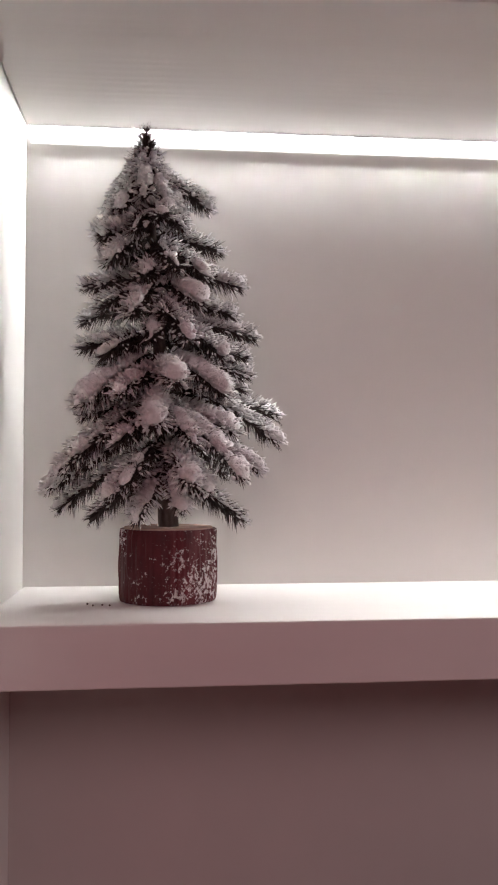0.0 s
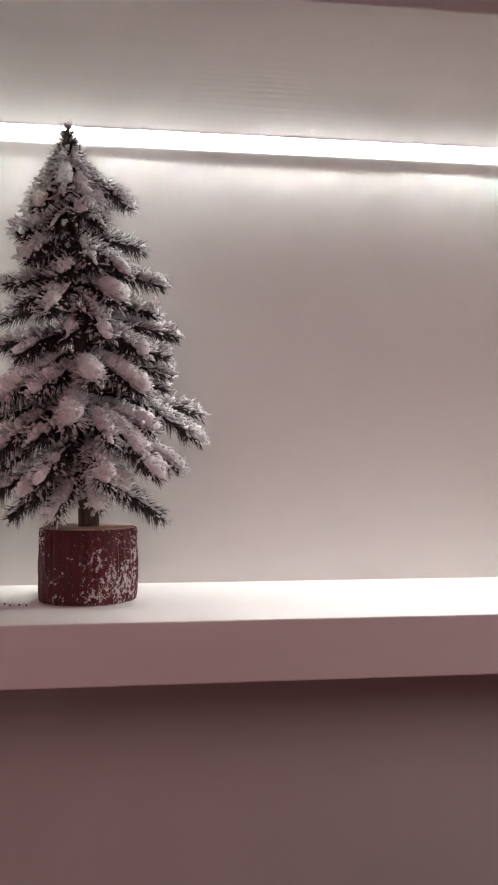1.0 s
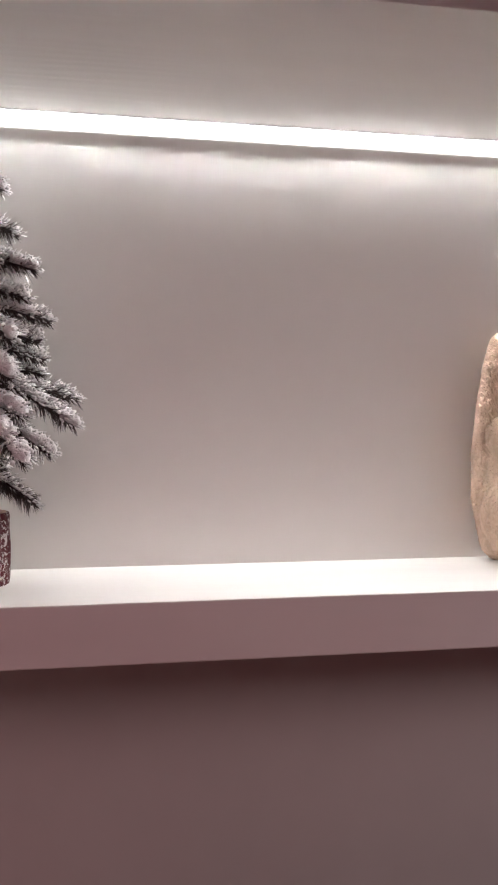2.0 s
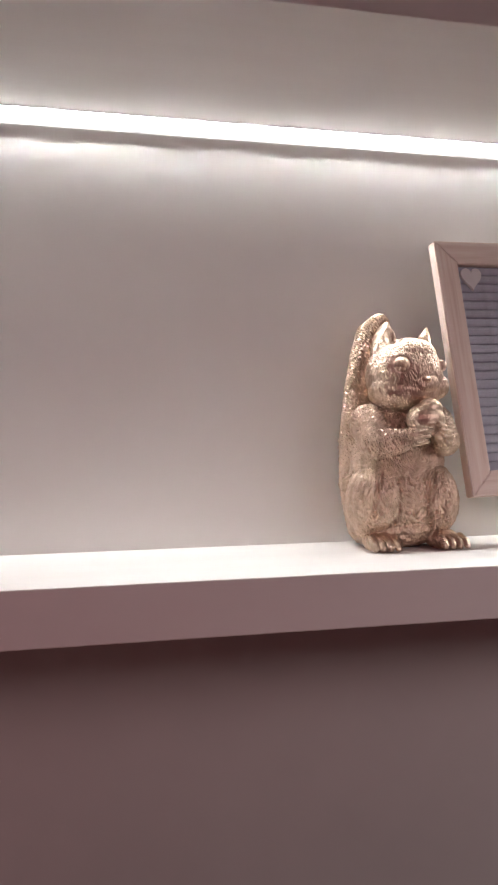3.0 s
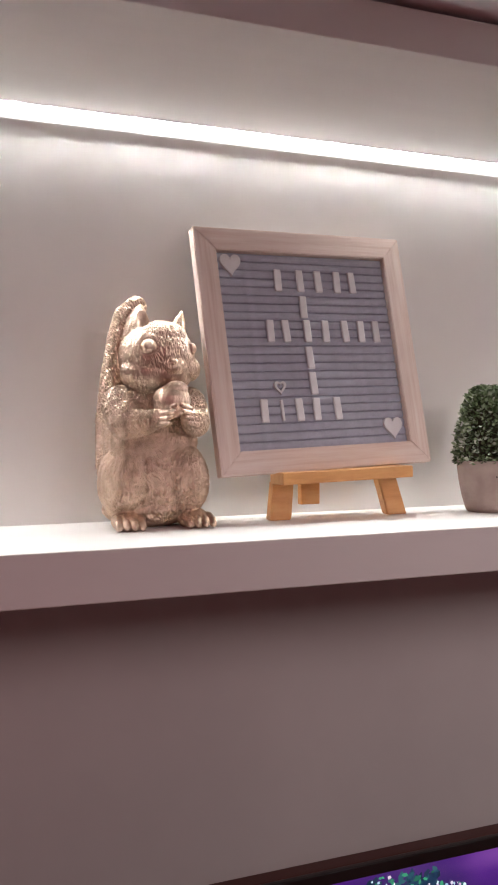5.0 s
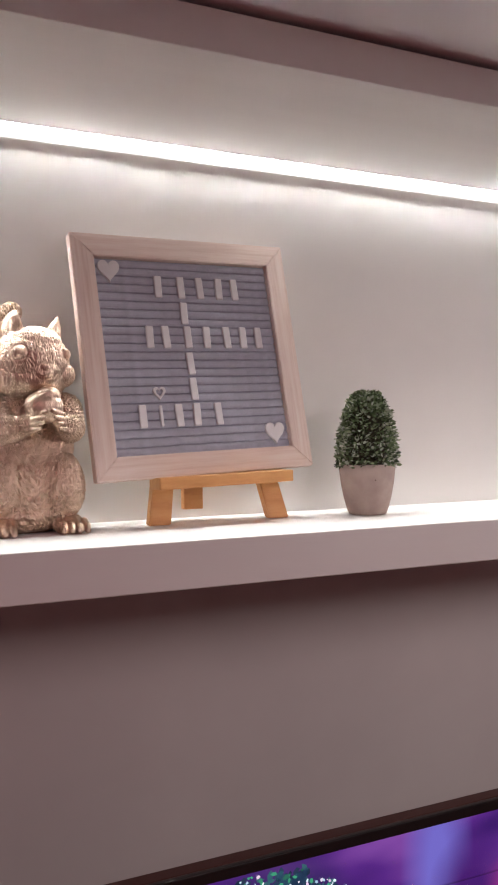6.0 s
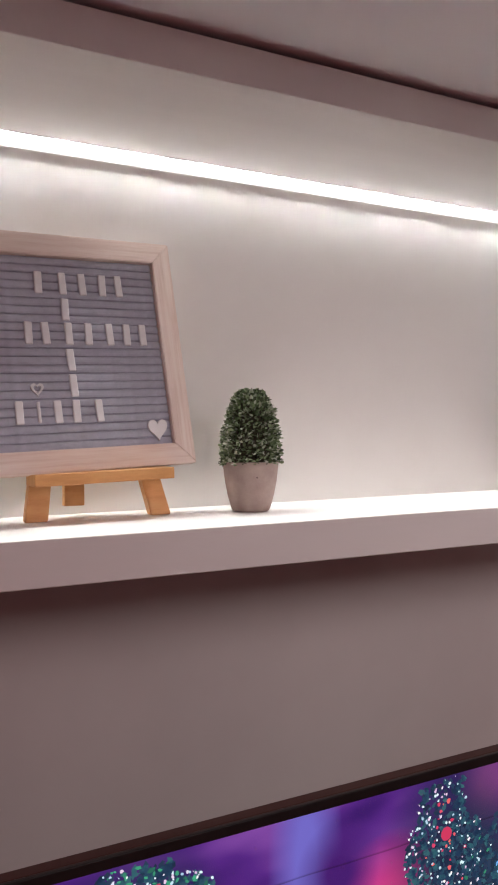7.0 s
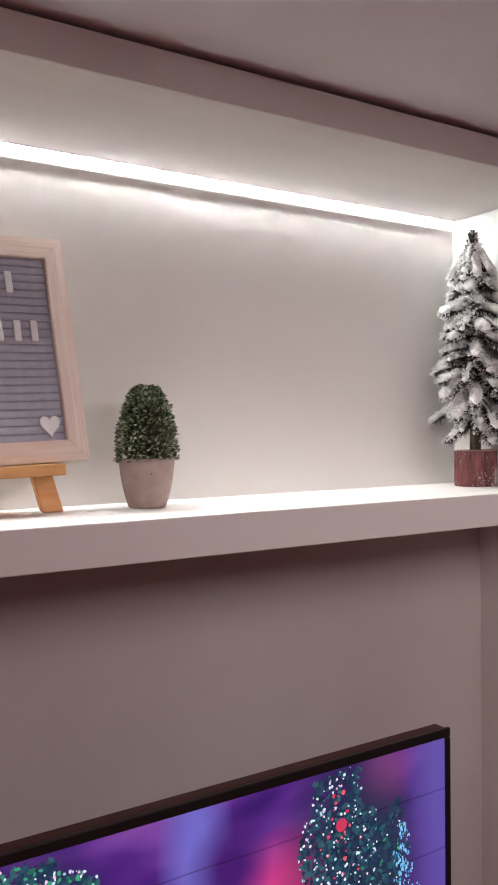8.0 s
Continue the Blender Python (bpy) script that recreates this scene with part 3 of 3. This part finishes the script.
TIPS_A = [(0.039, 0.320), (0.050, 0.287), (0.066, 0.254), (0.078, 0.212), (0.069, 0.194), (0.071, 0.169), (0.100, 0.148),
          (0.098, 0.125), (0.080, 0.102), (0.068, 0.060), (-0.048, 0.316), (-0.062, 0.294), (-0.075, 0.250), (-0.079, 0.227),
          (-0.078, 0.201), (-0.062, 0.187), (-0.075, 0.145), (-0.085, 0.115), (-0.102, 0.086), (-0.095, 0.071), (-0.071, 0.062),
          (0.060, 0.230), (0.074, 0.180), (-0.066, 0.168), (0.050, 0.075), (-0.058, 0.272)]
TIPS_B = [(-x * 0.96, z + 0.004) for x, z in TIPS_A]
snowy_tree(pose(0.350, -0.089, ZS + 0.0005), 11, 0.0392, 0.058, LOG_RED, TIPS_A, -0.019,
           "flocked artificial fir tree on a dark red frosted log", 0.2, 1.0)
snowy_tree(pose(1.815, -0.078, ZS + 0.0005), 23, 0.0315, 0.054, LOG_BROWN, TIPS_B, -0.004,
           "flocked artificial fir tree on a brown-red bark log", 0.030, 1.15)

# crumbs of flock beside the log
for x, y in ((0.292, -0.118), (0.299, -0.116), (0.305, -0.119), (0.287, -0.110)):
    bm = bmesh.new()
    bmesh.ops.create_icosphere(bm, subdivisions=1, radius=0.0009, matrix=Matrix.Translation((x, y, ZS + 0.0007)))
    tagged(part("bark_crumb", bm, BARK_THIN), "tiny dark crumb of bark on the white shelf", "crumb", "bark crumbs")


# ---- golden squirrel ornament ----
def squirrel():
    """Rounded lumps fused into one skin, then combed with fur."""
    o = Vector((0.878, -0.052, ZS))
    bm = bmesh.new()

    def lump(x, y, z, rx, ry, rz, ax=0, ay=0, az=0, sub=3):
        m = pose(x, y, z, ax, ay, az) @ Matrix.Diagonal((rx, ry, rz, 1))
        bmesh.ops.create_icosphere(bm, subdivisions=sub, radius=1.0, matrix=m)

    def chain(pts, n=9):
        for (a, ra), (b, rb) in zip(pts, pts[1:]):
            for i in range(n):
                u = i / (n - 1)
                c = Vector(a) * (1 - u) + Vector(b) * u
                r = ra * (1 - u) + rb * u
                lump(c.x, c.y, c.z, r, r, r, sub=2)

    # trunk of the body
    lump(-0.004, 0.002, 0.048, 0.047, 0.040, 0.050)
    lump(-0.003, 0.000, 0.085, 0.047, 0.036, 0.045)
    lump(-0.002, 0.002, 0.115, 0.041, 0.031, 0.035)
    lump(-0.005, 0.004, 0.018, 0.047, 0.038, 0.019)
    # haunches
    lump(-0.033, -0.010, 0.048, 0.025, 0.034, 0.037, 0, 8, 0)
    lump(0.027, -0.010, 0.048, 0.025, 0.034, 0.037, 0, -8, 0)
    # feet with toes
    for sx, px in ((-1, -0.032), (1, 0.034)):
        lump(px, -0.024, 0.008, 0.016, 0.022, 0.010, 10, 0, sx * 10)
        for i in range(4):
            tx = px + (i - 1.5) * 0.0076 + sx * 0.002
            chain([((tx - 0.001 * sx, -0.033, 0.0105), 0.0048), ((tx, -0.0425, 0.0075), 0.0043), ((tx, -0.0470, 0.0040), 0.0034)], 5)
    # head, turned a little: brow, muzzle, chin and full cheeks
    lump(0.001, -0.010, 0.168, 0.0385, 0.0345, 0.0365)
    lump(0.000, -0.012, 0.152, 0.0360, 0.0310, 0.0230)
    lump(0.006, -0.028, 0.160, 0.0220, 0.0165, 0.0165)
    lump(0.008, -0.036, 0.1575, 0.0125, 0.0090, 0.0090)
    lump(0.006, -0.034, 0.150, 0.0105, 0.0080, 0.0065)
    lump(0.031, -0.019, 0.157, 0.0120, 0.0120, 0.0125)
    lump(-0.014, -0.017, 0.154, 0.0230, 0.0190, 0.0185)
    lump(0.0095, -0.0445, 0.1620, 0.0040, 0.0026, 0.0026)
    lump(0.004, -0.016, 0.187, 0.0270, 0.0230, 0.0180)
    # eyes
    lump(-0.0140, -0.0385, 0.1765, 0.0070, 0.0058, 0.0064)
    lump(0.0315, -0.0285, 0.1765, 0.0055, 0.0052, 0.0060)
    # ears: broad hollow leaves with a pointed tip
    chain([((-0.017, -0.006, 0.190), 0.0150), ((-0.016, -0.003, 0.203), 0.0120), ((-0.014, 0.001, 0.213), 0.0075), ((-0.012, 0.003, 0.220), 0.0030)], 7)
    chain([((0.023, -0.004, 0.194), 0.0095), ((0.027, -0.002, 0.206), 0.0062), ((0.030, 0.000, 0.2165), 0.0014)], 7)
    # arms, paws and the nut
    chain([((-0.034, -0.006, 0.121), 0.020), ((-0.034, -0.024, 0.102), 0.0160), ((-0.016, -0.040, 0.104), 0.0108), ((-0.003, -0.048, 0.110), 0.0078)])
    chain([((0.034, -0.006, 0.121), 0.019), ((0.036, -0.024, 0.104), 0.0150), ((0.030, -0.039, 0.105), 0.0105), ((0.022, -0.047, 0.109), 0.0078)])
    for i in range(4):
        chain([((-0.010 + 0.002 * i, -0.0510, 0.1010 + 0.0052 * i), 0.0031), ((0.001 + 0.002 * i, -0.0610, 0.1030 + 0.0056 * i), 0.0021)], 6)
        chain([((0.030 - 0.002 * i, -0.0490, 0.1010 + 0.0052 * i), 0.0031), ((0.019 - 0.002 * i, -0.0600, 0.1030 + 0.0056 * i), 0.0021)], 6)
    # the nut: a round body under a ridged cap
    lump(0.007, -0.0450, 0.1240, 0.0185, 0.0145, 0.0165)
    lump(0.011, -0.0460, 0.1350, 0.0120, 0.0105, 0.0090)
    # tail rising behind the left shoulder
    chain([((-0.024, 0.022, 0.022), 0.024), ((-0.034, 0.024, 0.060), 0.0205), ((-0.037, 0.024, 0.105), 0.0175), ((-0.034, 0.024, 0.150), 0.0150),
           ((-0.028, 0.024, 0.188), 0.0140), ((-0.022, 0.024, 0.212), 0.0130), ((-0.013, 0.020, 0.222), 0.0110)], 8)
    me = bpy.data.meshes.new("raw")
    bm.to_mesh(me)
    bm.free()
    raw = new("raw", me)
    mod = raw.modifiers.new("fuse", "REMESH")
    mod.mode, mod.voxel_size, mod.use_smooth_shade = "VOXEL", 0.0006, True
    sm = raw.modifiers.new("even", "SMOOTH")
    sm.factor, sm.iterations = 0.5, 9
    dg = bpy.context.evaluated_depsgraph_get()
    skin = bpy.data.meshes.new_from_object(raw.evaluated_get(dg))
    bpy.data.objects.remove(raw)
    n = len(skin.vertices)
    co = np.empty(n * 3)
    no = np.empty(n * 3)
    skin.vertices.foreach_get("co", co)
    skin.vertices.foreach_get("normal", no)
    co, no = co.reshape(-1, 3), no.reshape(-1, 3)
    smooth_spots = ((0.009, -0.050, 0.128, 0.022), (-0.0140, -0.0385, 0.1765, 0.0100), (0.034, -0.030, 0.1765, 0.0085), (0.018, -0.045, 0.156, 0.012),
                    (0.007, -0.056, 0.110, 0.018), (-0.032, -0.042, 0.006, 0.020), (0.041, -0.042, 0.006, 0.020))
    push = np.zeros(n)
    for i in range(n):
        x, y, z = co[i]
        k = 1.0
        for sx, sy, sz, sr in smooth_spots:
            dd = math.sqrt((x - sx) ** 2 + (y - sy) ** 2 + (z - sz) ** 2) / sr
            k = min(k, max(0.0, (dd - 0.75) * 2.2))
        if z > 0.140 and y < 0.010:
            k *= 0.32 if z < 0.202 else 0.12
        # strands run down the belly and tail and fan out over the haunches and arms
        side = -0.033 if x < 0 else 0.029
        wander = 2.2 * noise.noise(Vector((x * 45, y * 45, z * 45)))
        if z < 0.082:
            r0, th = math.hypot(x - side, z - 0.100), math.atan2(x - side, 0.102 - z)
            a = noise.noise(Vector((th * 26 + wander, y * 430, r0 * 120)))
            b = noise.noise(Vector((th * 55 + wander, y * 800, r0 * 260 + 7)))
        elif y > 0.008:
            a = noise.noise(Vector(((x + 0.45 * z) * 640 + wander, y * 560, z * 100)))
            b = noise.noise(Vector(((x + 0.45 * z) * 1250, y * 1100, z * 220 + 7)))
        else:
            a = noise.noise(Vector(((x - 0.25 * side / 0.03 * z) * 760 + wander, y * 720, z * 130)))
            b = noise.noise(Vector((x * 1300, y * 1300, z * 260 + 7)))
        e = math.sqrt(((x + 0.0125) / 0.009) ** 2 + ((y + 0.017) / 0.013) ** 2 + ((z - 0.206) / 0.014) ** 2)
        g = math.sqrt((x + 0.0140) ** 2 + (y + 0.0385) ** 2 + (z - 0.1765) ** 2)
        if 0.0068 < g < 0.0092:
            push[i] = -0.0005 * math.sin((g - 0.0068) / 0.0024 * math.pi)
            continue
        if e < 1.0:
            push[i] = -0.0065 * (1 - e * e)
            continue
        push[i] = k * (0.0015 * (0.8 - 2.8 * abs(a)) + 0.0007 * b)
    co += no * push[:, None]
    co[:, 2] = np.maximum(co[:, 2], 0.0)
    skin.vertices.foreach_set("co", co.ravel())
    skin.materials.clear()
    skin.materials.append(GOLD)
    skin.name = "squirrel_ornament"
    skin.shade_smooth()
    skin.update()
    ob = new("squirrel_ornament", skin)
    ob.location = o
    tagged(ob, "rose gold squirrel ornament holding a nut on the shelf", "ornament")


squirrel()


# ---- letter board on its easel ----
BW, BH, FW, FD = 0.259, 0.2645, 0.0245, 0.0125
BOARD_POSE = Matrix.Translation((1.0670, -0.0765, 1.8040)) @ pose(0, 0, 0, 0, 0, 4.6) @ pose(0, 0, 0, -11.0, 0, 0) @ pose(0, 0, 0, 0, -2.2, 0)


def heart(size):
    pts = []
    for i in range(36):
        t = 2 * math.pi * i / 36
        pts.append((size * 16 * math.sin(t) ** 3 / 34, size * (13 * math.cos(t) - 5 * math.cos(2 * t) - 2 * math.cos(3 * t) - math.cos(4 * t)) / 30))
    return pts


def letter_board():
    bd = base("letter_board", BOARD_POSE, "square grey felt letter board in a pale oak frame", "letter board")
    hw = BW / 2
    # mitred frame bars: outline in the board's plane, drawn through its depth
    bars = (
        ("frame_bar", [(-hw, 0), (hw, 0), (hw - FW, FW), (-hw + FW, FW)], FRAME_ALONG),
        ("frame_bar", [(-hw, BH), (-hw + FW, BH - FW), (hw - FW, BH - FW), (hw, BH)], FRAME_ALONG),
        ("frame_bar", [(-hw, 0.0002), (-hw + FW - 0.0002, FW), (-hw + FW - 0.0002, BH - FW), (-hw, BH - 0.0002)], FRAME_UP),
        ("frame_bar", [(hw, 0.0002), (hw, BH - 0.0002), (hw - FW + 0.0002, BH - FW), (hw - FW + 0.0002, FW)], FRAME_UP),
    )
    for name, outline, mat in bars:
        bm = bmesh.new()
        prism(bm, outline, 0.0, FD, "y")
        bmesh.ops.bevel(bm, geom=list(bm.edges), offset=0.0009, segments=2, affect="EDGES")
        part(name, bm, mat, bd, "pale oak frame bar")
    bm = bmesh.new()
    box(bm, -hw + FW - 0.004, hw - FW + 0.004, 0.0098, 0.0115, FW - 0.004, BH - FW + 0.004)
    part("felt_backing", bm, FELT, bd, "grey felt backing")
    # felt ridges
    rows = 23
    pitch = (BH - 2 * FW) / rows
    bm = bmesh.new()
    prism(bm, [(0.0097, -pitch * 0.48), (0.0080, -pitch * 0.48), (0.0068, -pitch * 0.40), (0.0061, -pitch * 0.18), (0.0060, pitch * 0.12), (0.0067, pitch * 0.40), (0.0080, pitch * 0.48), (0.0097, pitch * 0.48)], -hw + FW + 0.0003, hw - FW - 0.0003, "x")
    ridge = mesh_of("felt_ridge", bm, FELT)
    for i in range(rows):
        ob = new("felt_ridge", ridge)
        ob.parent = bd
        ob.location = (0, 0, FW + pitch * (i + 0.5))
    inner_h, inner_w = BH - 2 * FW, BW - 2 * FW

    def spot(u, v):
        """u across, v down, as shares of the felt."""
        return -inner_w / 2 + u * inner_w, BH - FW - v * inner_h

    # the names on the board, as plain bars of each letter's size
    bar = bmesh.new()
    box(bar, -0.0043, 0.0043, 0.0030, 0.0062, -0.0125, 0.0125, bev=0.0012)
    wide = mesh_of("letter_bar", bar, LETTER_WHITE)
    bar = bmesh.new()
    box(bar, -0.0017, 0.0017, 0.0030, 0.0062, -0.0115, 0.0115, bev=0.0010)
    slim = mesh_of("letter_bar", bar, LETTER_WHITE)
    rows_of = (
        (0.140, (0.335, 0.465, 0.575, 0.690, 0.785), 0.5),
        (0.278, (0.465,), 0.5),
        (0.405, (0.255, 0.345, 0.470, 0.580, 0.700, 0.800, 0.895), 0.5),
        (0.543, (0.465,), 0.5),
        (0.675, (0.465,), 0.5),
        (0.808, (0.165, 0.265, 0.365, 0.465, 0.590), 0.265),
    )
    for v, us, thin in rows_of:
        for u in us:
            x, z = spot(u, v)
            ob = new("letter_bar", slim if abs(u - thin) < 1e-6 else wide)
            ob.parent = bd
            ob.location = (x, 0, z)
            ob.rotation_euler = (0, radians(2.2 * math.sin(37 * u + 11 * v)), 0)
    for u, v, s in ((0.075, 0.062, 0.0255), (0.915, 0.915, 0.0255)):
        bm = bmesh.new()
        prism(bm, heart(s), 0.0028, 0.0062, "y")
        x, z = spot(u, v)
        bmesh.ops.translate(bm, verts=bm.verts, vec=(x, 0, z))
        part("heart", bm, LETTER_WHITE, bd, "white plastic heart")
    # small open heart
    bm = bmesh.new()
    outer, inner = heart(0.0150), heart(0.0090)
    ring = []
    for d in (0.0032, 0.0062):
        ring.append([[bm.verts.new((a, d, b)) for a, b in o] for o in (outer, inner)])
    n = len(outer)
    for i in range(n):
        j = (i + 1) % n
        bm.faces.new((ring[0][0][i], ring[0][0][j], ring[0][1][j], ring[0][1][i]))
        bm.faces.new((ring[1][0][i], ring[1][1][i], ring[1][1][j], ring[1][0][j]))
        bm.faces.new((ring[0][0][i], ring[1][0][i], ring[1][0][j], ring[0][0][j]))
        bm.faces.new((ring[0][1][i], ring[0][1][j], ring[1][1][j], ring[1][1][i]))
    x, z = spot(0.268, 0.690)
    bmesh.ops.translate(bm, verts=bm.verts, vec=(x, 0, z))
    part("open_heart", bm, LETTER_WHITE, bd, "small white open heart")
    return bd


letter_board()


def easel():
    ez = base("easel", pose(1.080, -0.060, ZS), "small orange pine easel holding the letter board", "easel")
    zl = 0.0410
    bm = bmesh.new()
    box(bm, -0.0790, 0.0790, -0.0300, 0.0020, zl, zl + 0.0125, bev=0.0012)
    ledge = part("ledge", bm, PINE, ez, "orange pine ledge")
    ledge.rotation_euler = (0, radians(-1.4), radians(3.0))
    for x0, x1, y0 in ((-0.066, -0.071, -0.006), (0.060, 0.071, -0.002)):
        bm = bmesh.new()
        lo = [(x1 - 0.0120, y0 - 0.004), (x1 + 0.0120, y0 - 0.004), (x1 + 0.0120, y0 + 0.009), (x1 - 0.0120, y0 + 0.009)]
        hi = [(x0 - 0.0115, y0 - 0.004), (x0 + 0.0115, y0 - 0.004), (x0 + 0.0115, y0 + 0.009), (x0 - 0.0115, y0 + 0.009)]
        a = [bm.verts.new((p, q, 0.0005)) for p, q in lo]
        b = [bm.verts.new((p, q + 0.003, zl + 0.0005)) for p, q in hi]
        bm.faces.new(a[::-1])
        bm.faces.new(b)
        for i in range(4):
            bm.faces.new((a[i], a[(i + 1) % 4], b[(i + 1) % 4], b[i]))
        bmesh.ops.bevel(bm, geom=list(bm.edges), offset=0.001, segments=2, affect="EDGES")
        part("leg", bm, PINE, ez, "orange pine leg")
    bm = bmesh.new()
    box(bm, -0.030, -0.007, 0.030, 0.040, 0.012, 0.050, bev=0.001)
    part("rear_leg", bm, PINE, ez, "orange pine rear strut")
    bm = bmesh.new()
    box(bm, -0.060, 0.060, 0.0085, 0.0285, zl + 0.001, zl + 0.011, bev=0.001)
    part("cross_bar", bm, PINE, ez)
    return ez


easel()


# ---- small clipped plant in a pot ----
def potted_topiary():
    rng = random.Random(3)
    th = base("potted_topiary", pose(1.261, -0.077, ZS + 0.0004), "small green clipped artificial box plant in a cement pot", "potted plant")
    prof = ((0.0, 0.0), (0.0228, 0.0), (0.0246, 0.0010), (0.0266, 0.005), (0.0310, 0.019), (0.0346, 0.036), (0.0367, 0.052), (0.0372, 0.0578),
            (0.0364, 0.0585), (0.0350, 0.0575), (0.0340, 0.050), (0.0, 0.050))
    bm = bmesh.new()
    seg = 56
    rows = []
    for r, z in [(0.89 * a, b) for a, b in prof]:
        rows.append([bm.verts.new((r * math.cos(2 * math.pi * i / seg), r * math.sin(2 * math.pi * i / seg), z)) for i in range(seg)] if r > 0 else [bm.verts.new((0, 0, z))])
    for a, b in zip(rows, rows[1:]):
        for i in range(seg):
            j = (i + 1) % seg
            if len(a) == 1:
                bm.faces.new((a[0], b[j], b[i]))
            elif len(b) == 1:
                bm.faces.new((a[i], a[j], b[0]))
            else:
                bm.faces.new((a[i], a[j], b[j], b[i]))
    pot = part("pot", bm, STONE_POT, th, "rough grey-pink cement pot", smooth=True)
    # pits drawn as dark beads, their shade put into the colour
    for px, pz, pr in ((-0.008, 0.041, 0.0012), (-0.016, 0.030, 0.0006), (0.006, 0.034, 0.0005)):
        bm = bmesh.new()
        rr = 0.0242 + 0.0090 * min(1, pz / 0.056)
        bmesh.ops.create_icosphere(bm, subdivisions=1, radius=pr, matrix=Matrix.Translation((px, -math.sqrt(max(rr * rr - px * px, 0)), pz)))
        part("pit", bm, PIT_SHADE, pot, "small dark bead standing for a shaded pit in the cement")
    bm = bmesh.new()
    bmesh.ops.create_cone(bm, cap_ends=True, segments=32, radius1=0.0298, radius2=0.0300, depth=0.004, matrix=Matrix.Translation((0, 0, 0.0535)))
    part("moss", bm, SOIL, th)

    # the clipped shape: a tall dome with a blunt crown
    def shape(z):
        u = max(0.0, min(1.0, (z - 0.054) / 0.088))
        return 0.0345 * (1 - 0.10 * u - 0.42 * u ** 2.5) * (1 - 0.4 * u ** 10)

    bm = bmesh.new()
    lo = None
    for j in range(12):
        z = 0.054 + 0.078 * j / 11
        r = shape(z) * 0.72
        row = [bm.verts.new((r * math.cos(2 * math.pi * i / 24) * (1 + 0.06 * math.sin(5 * i + j)), r * math.sin(2 * math.pi * i / 24), z)) for i in range(24)]
        if lo:
            for i in range(24):
                bm.faces.new((lo[i], lo[(i + 1) % 24], row[(i + 1) % 24], row[i]))
        lo = row
    bm.faces.new(lo)
    part("twig_core", bm, SOIL, th)
    v, f = [], []
    for _ in range(3000):
        crown = rng.random() < 0.07
        a = rng.uniform(0, 6.283)
        if crown:
            z = 0.137 + rng.uniform(-0.004, 0.0030)
            r = 0.014 * math.sqrt(rng.random())
        else:
            z = 0.0555 + 0.085 * rng.random()
            r = shape(z) * rng.uniform(0.70, 1.03) + rng.choice((0.0, 0.0, 0.0, 0.0018))
        c = Vector((r * math.cos(a), r * math.sin(a), z))
        up = max(0.0, (z - 0.11) / 0.05)
        out = Vector((math.cos(a), math.sin(a), 0.12 + up * 1.5)).normalized()
        d = (out + Vector((rng.gauss(0, 0.55), rng.gauss(0, 0.55), rng.gauss(0.10, 0.42)))).normalized()
        # most leaves lie with their faces up
        s = d.cross(Vector((rng.gauss(0, 0.9), rng.gauss(0, 0.9), 1.0))).normalized()
        t = s.cross(d).normalized()
        ln, wd = rng.uniform(0.0042, 0.0068), rng.uniform(0.0016, 0.0026)
        b = len(v)
        cup = t * 0.0006
        v.extend((c, c + d * ln * 0.30 + s * wd * 0.85 + cup, c + d * ln * 0.68 + s * wd * 0.8 + cup, c + d * ln,
                  c + d * ln * 0.68 - s * wd * 0.8 + cup, c + d * ln * 0.30 - s * wd * 0.85 + cup, c + d * ln * 0.5 - cup * 0.6))
        f.extend(((b, b + 1, b + 6), (b + 1, b + 2, b + 6), (b + 2, b + 3, b + 6), (b + 3, b + 4, b + 6), (b + 4, b + 5, b + 6), (b + 5, b, b + 6)))
    me = bpy.data.meshes.new("leaves")
    me.from_pydata(v, [], f)
    me.materials.append(LEAF)
    me.shade_smooth()
    ob = new("leaves", me)
    ob.parent = th
    tagged(ob, "dense small glossy green leaves", kind="stuff")


potted_topiary()
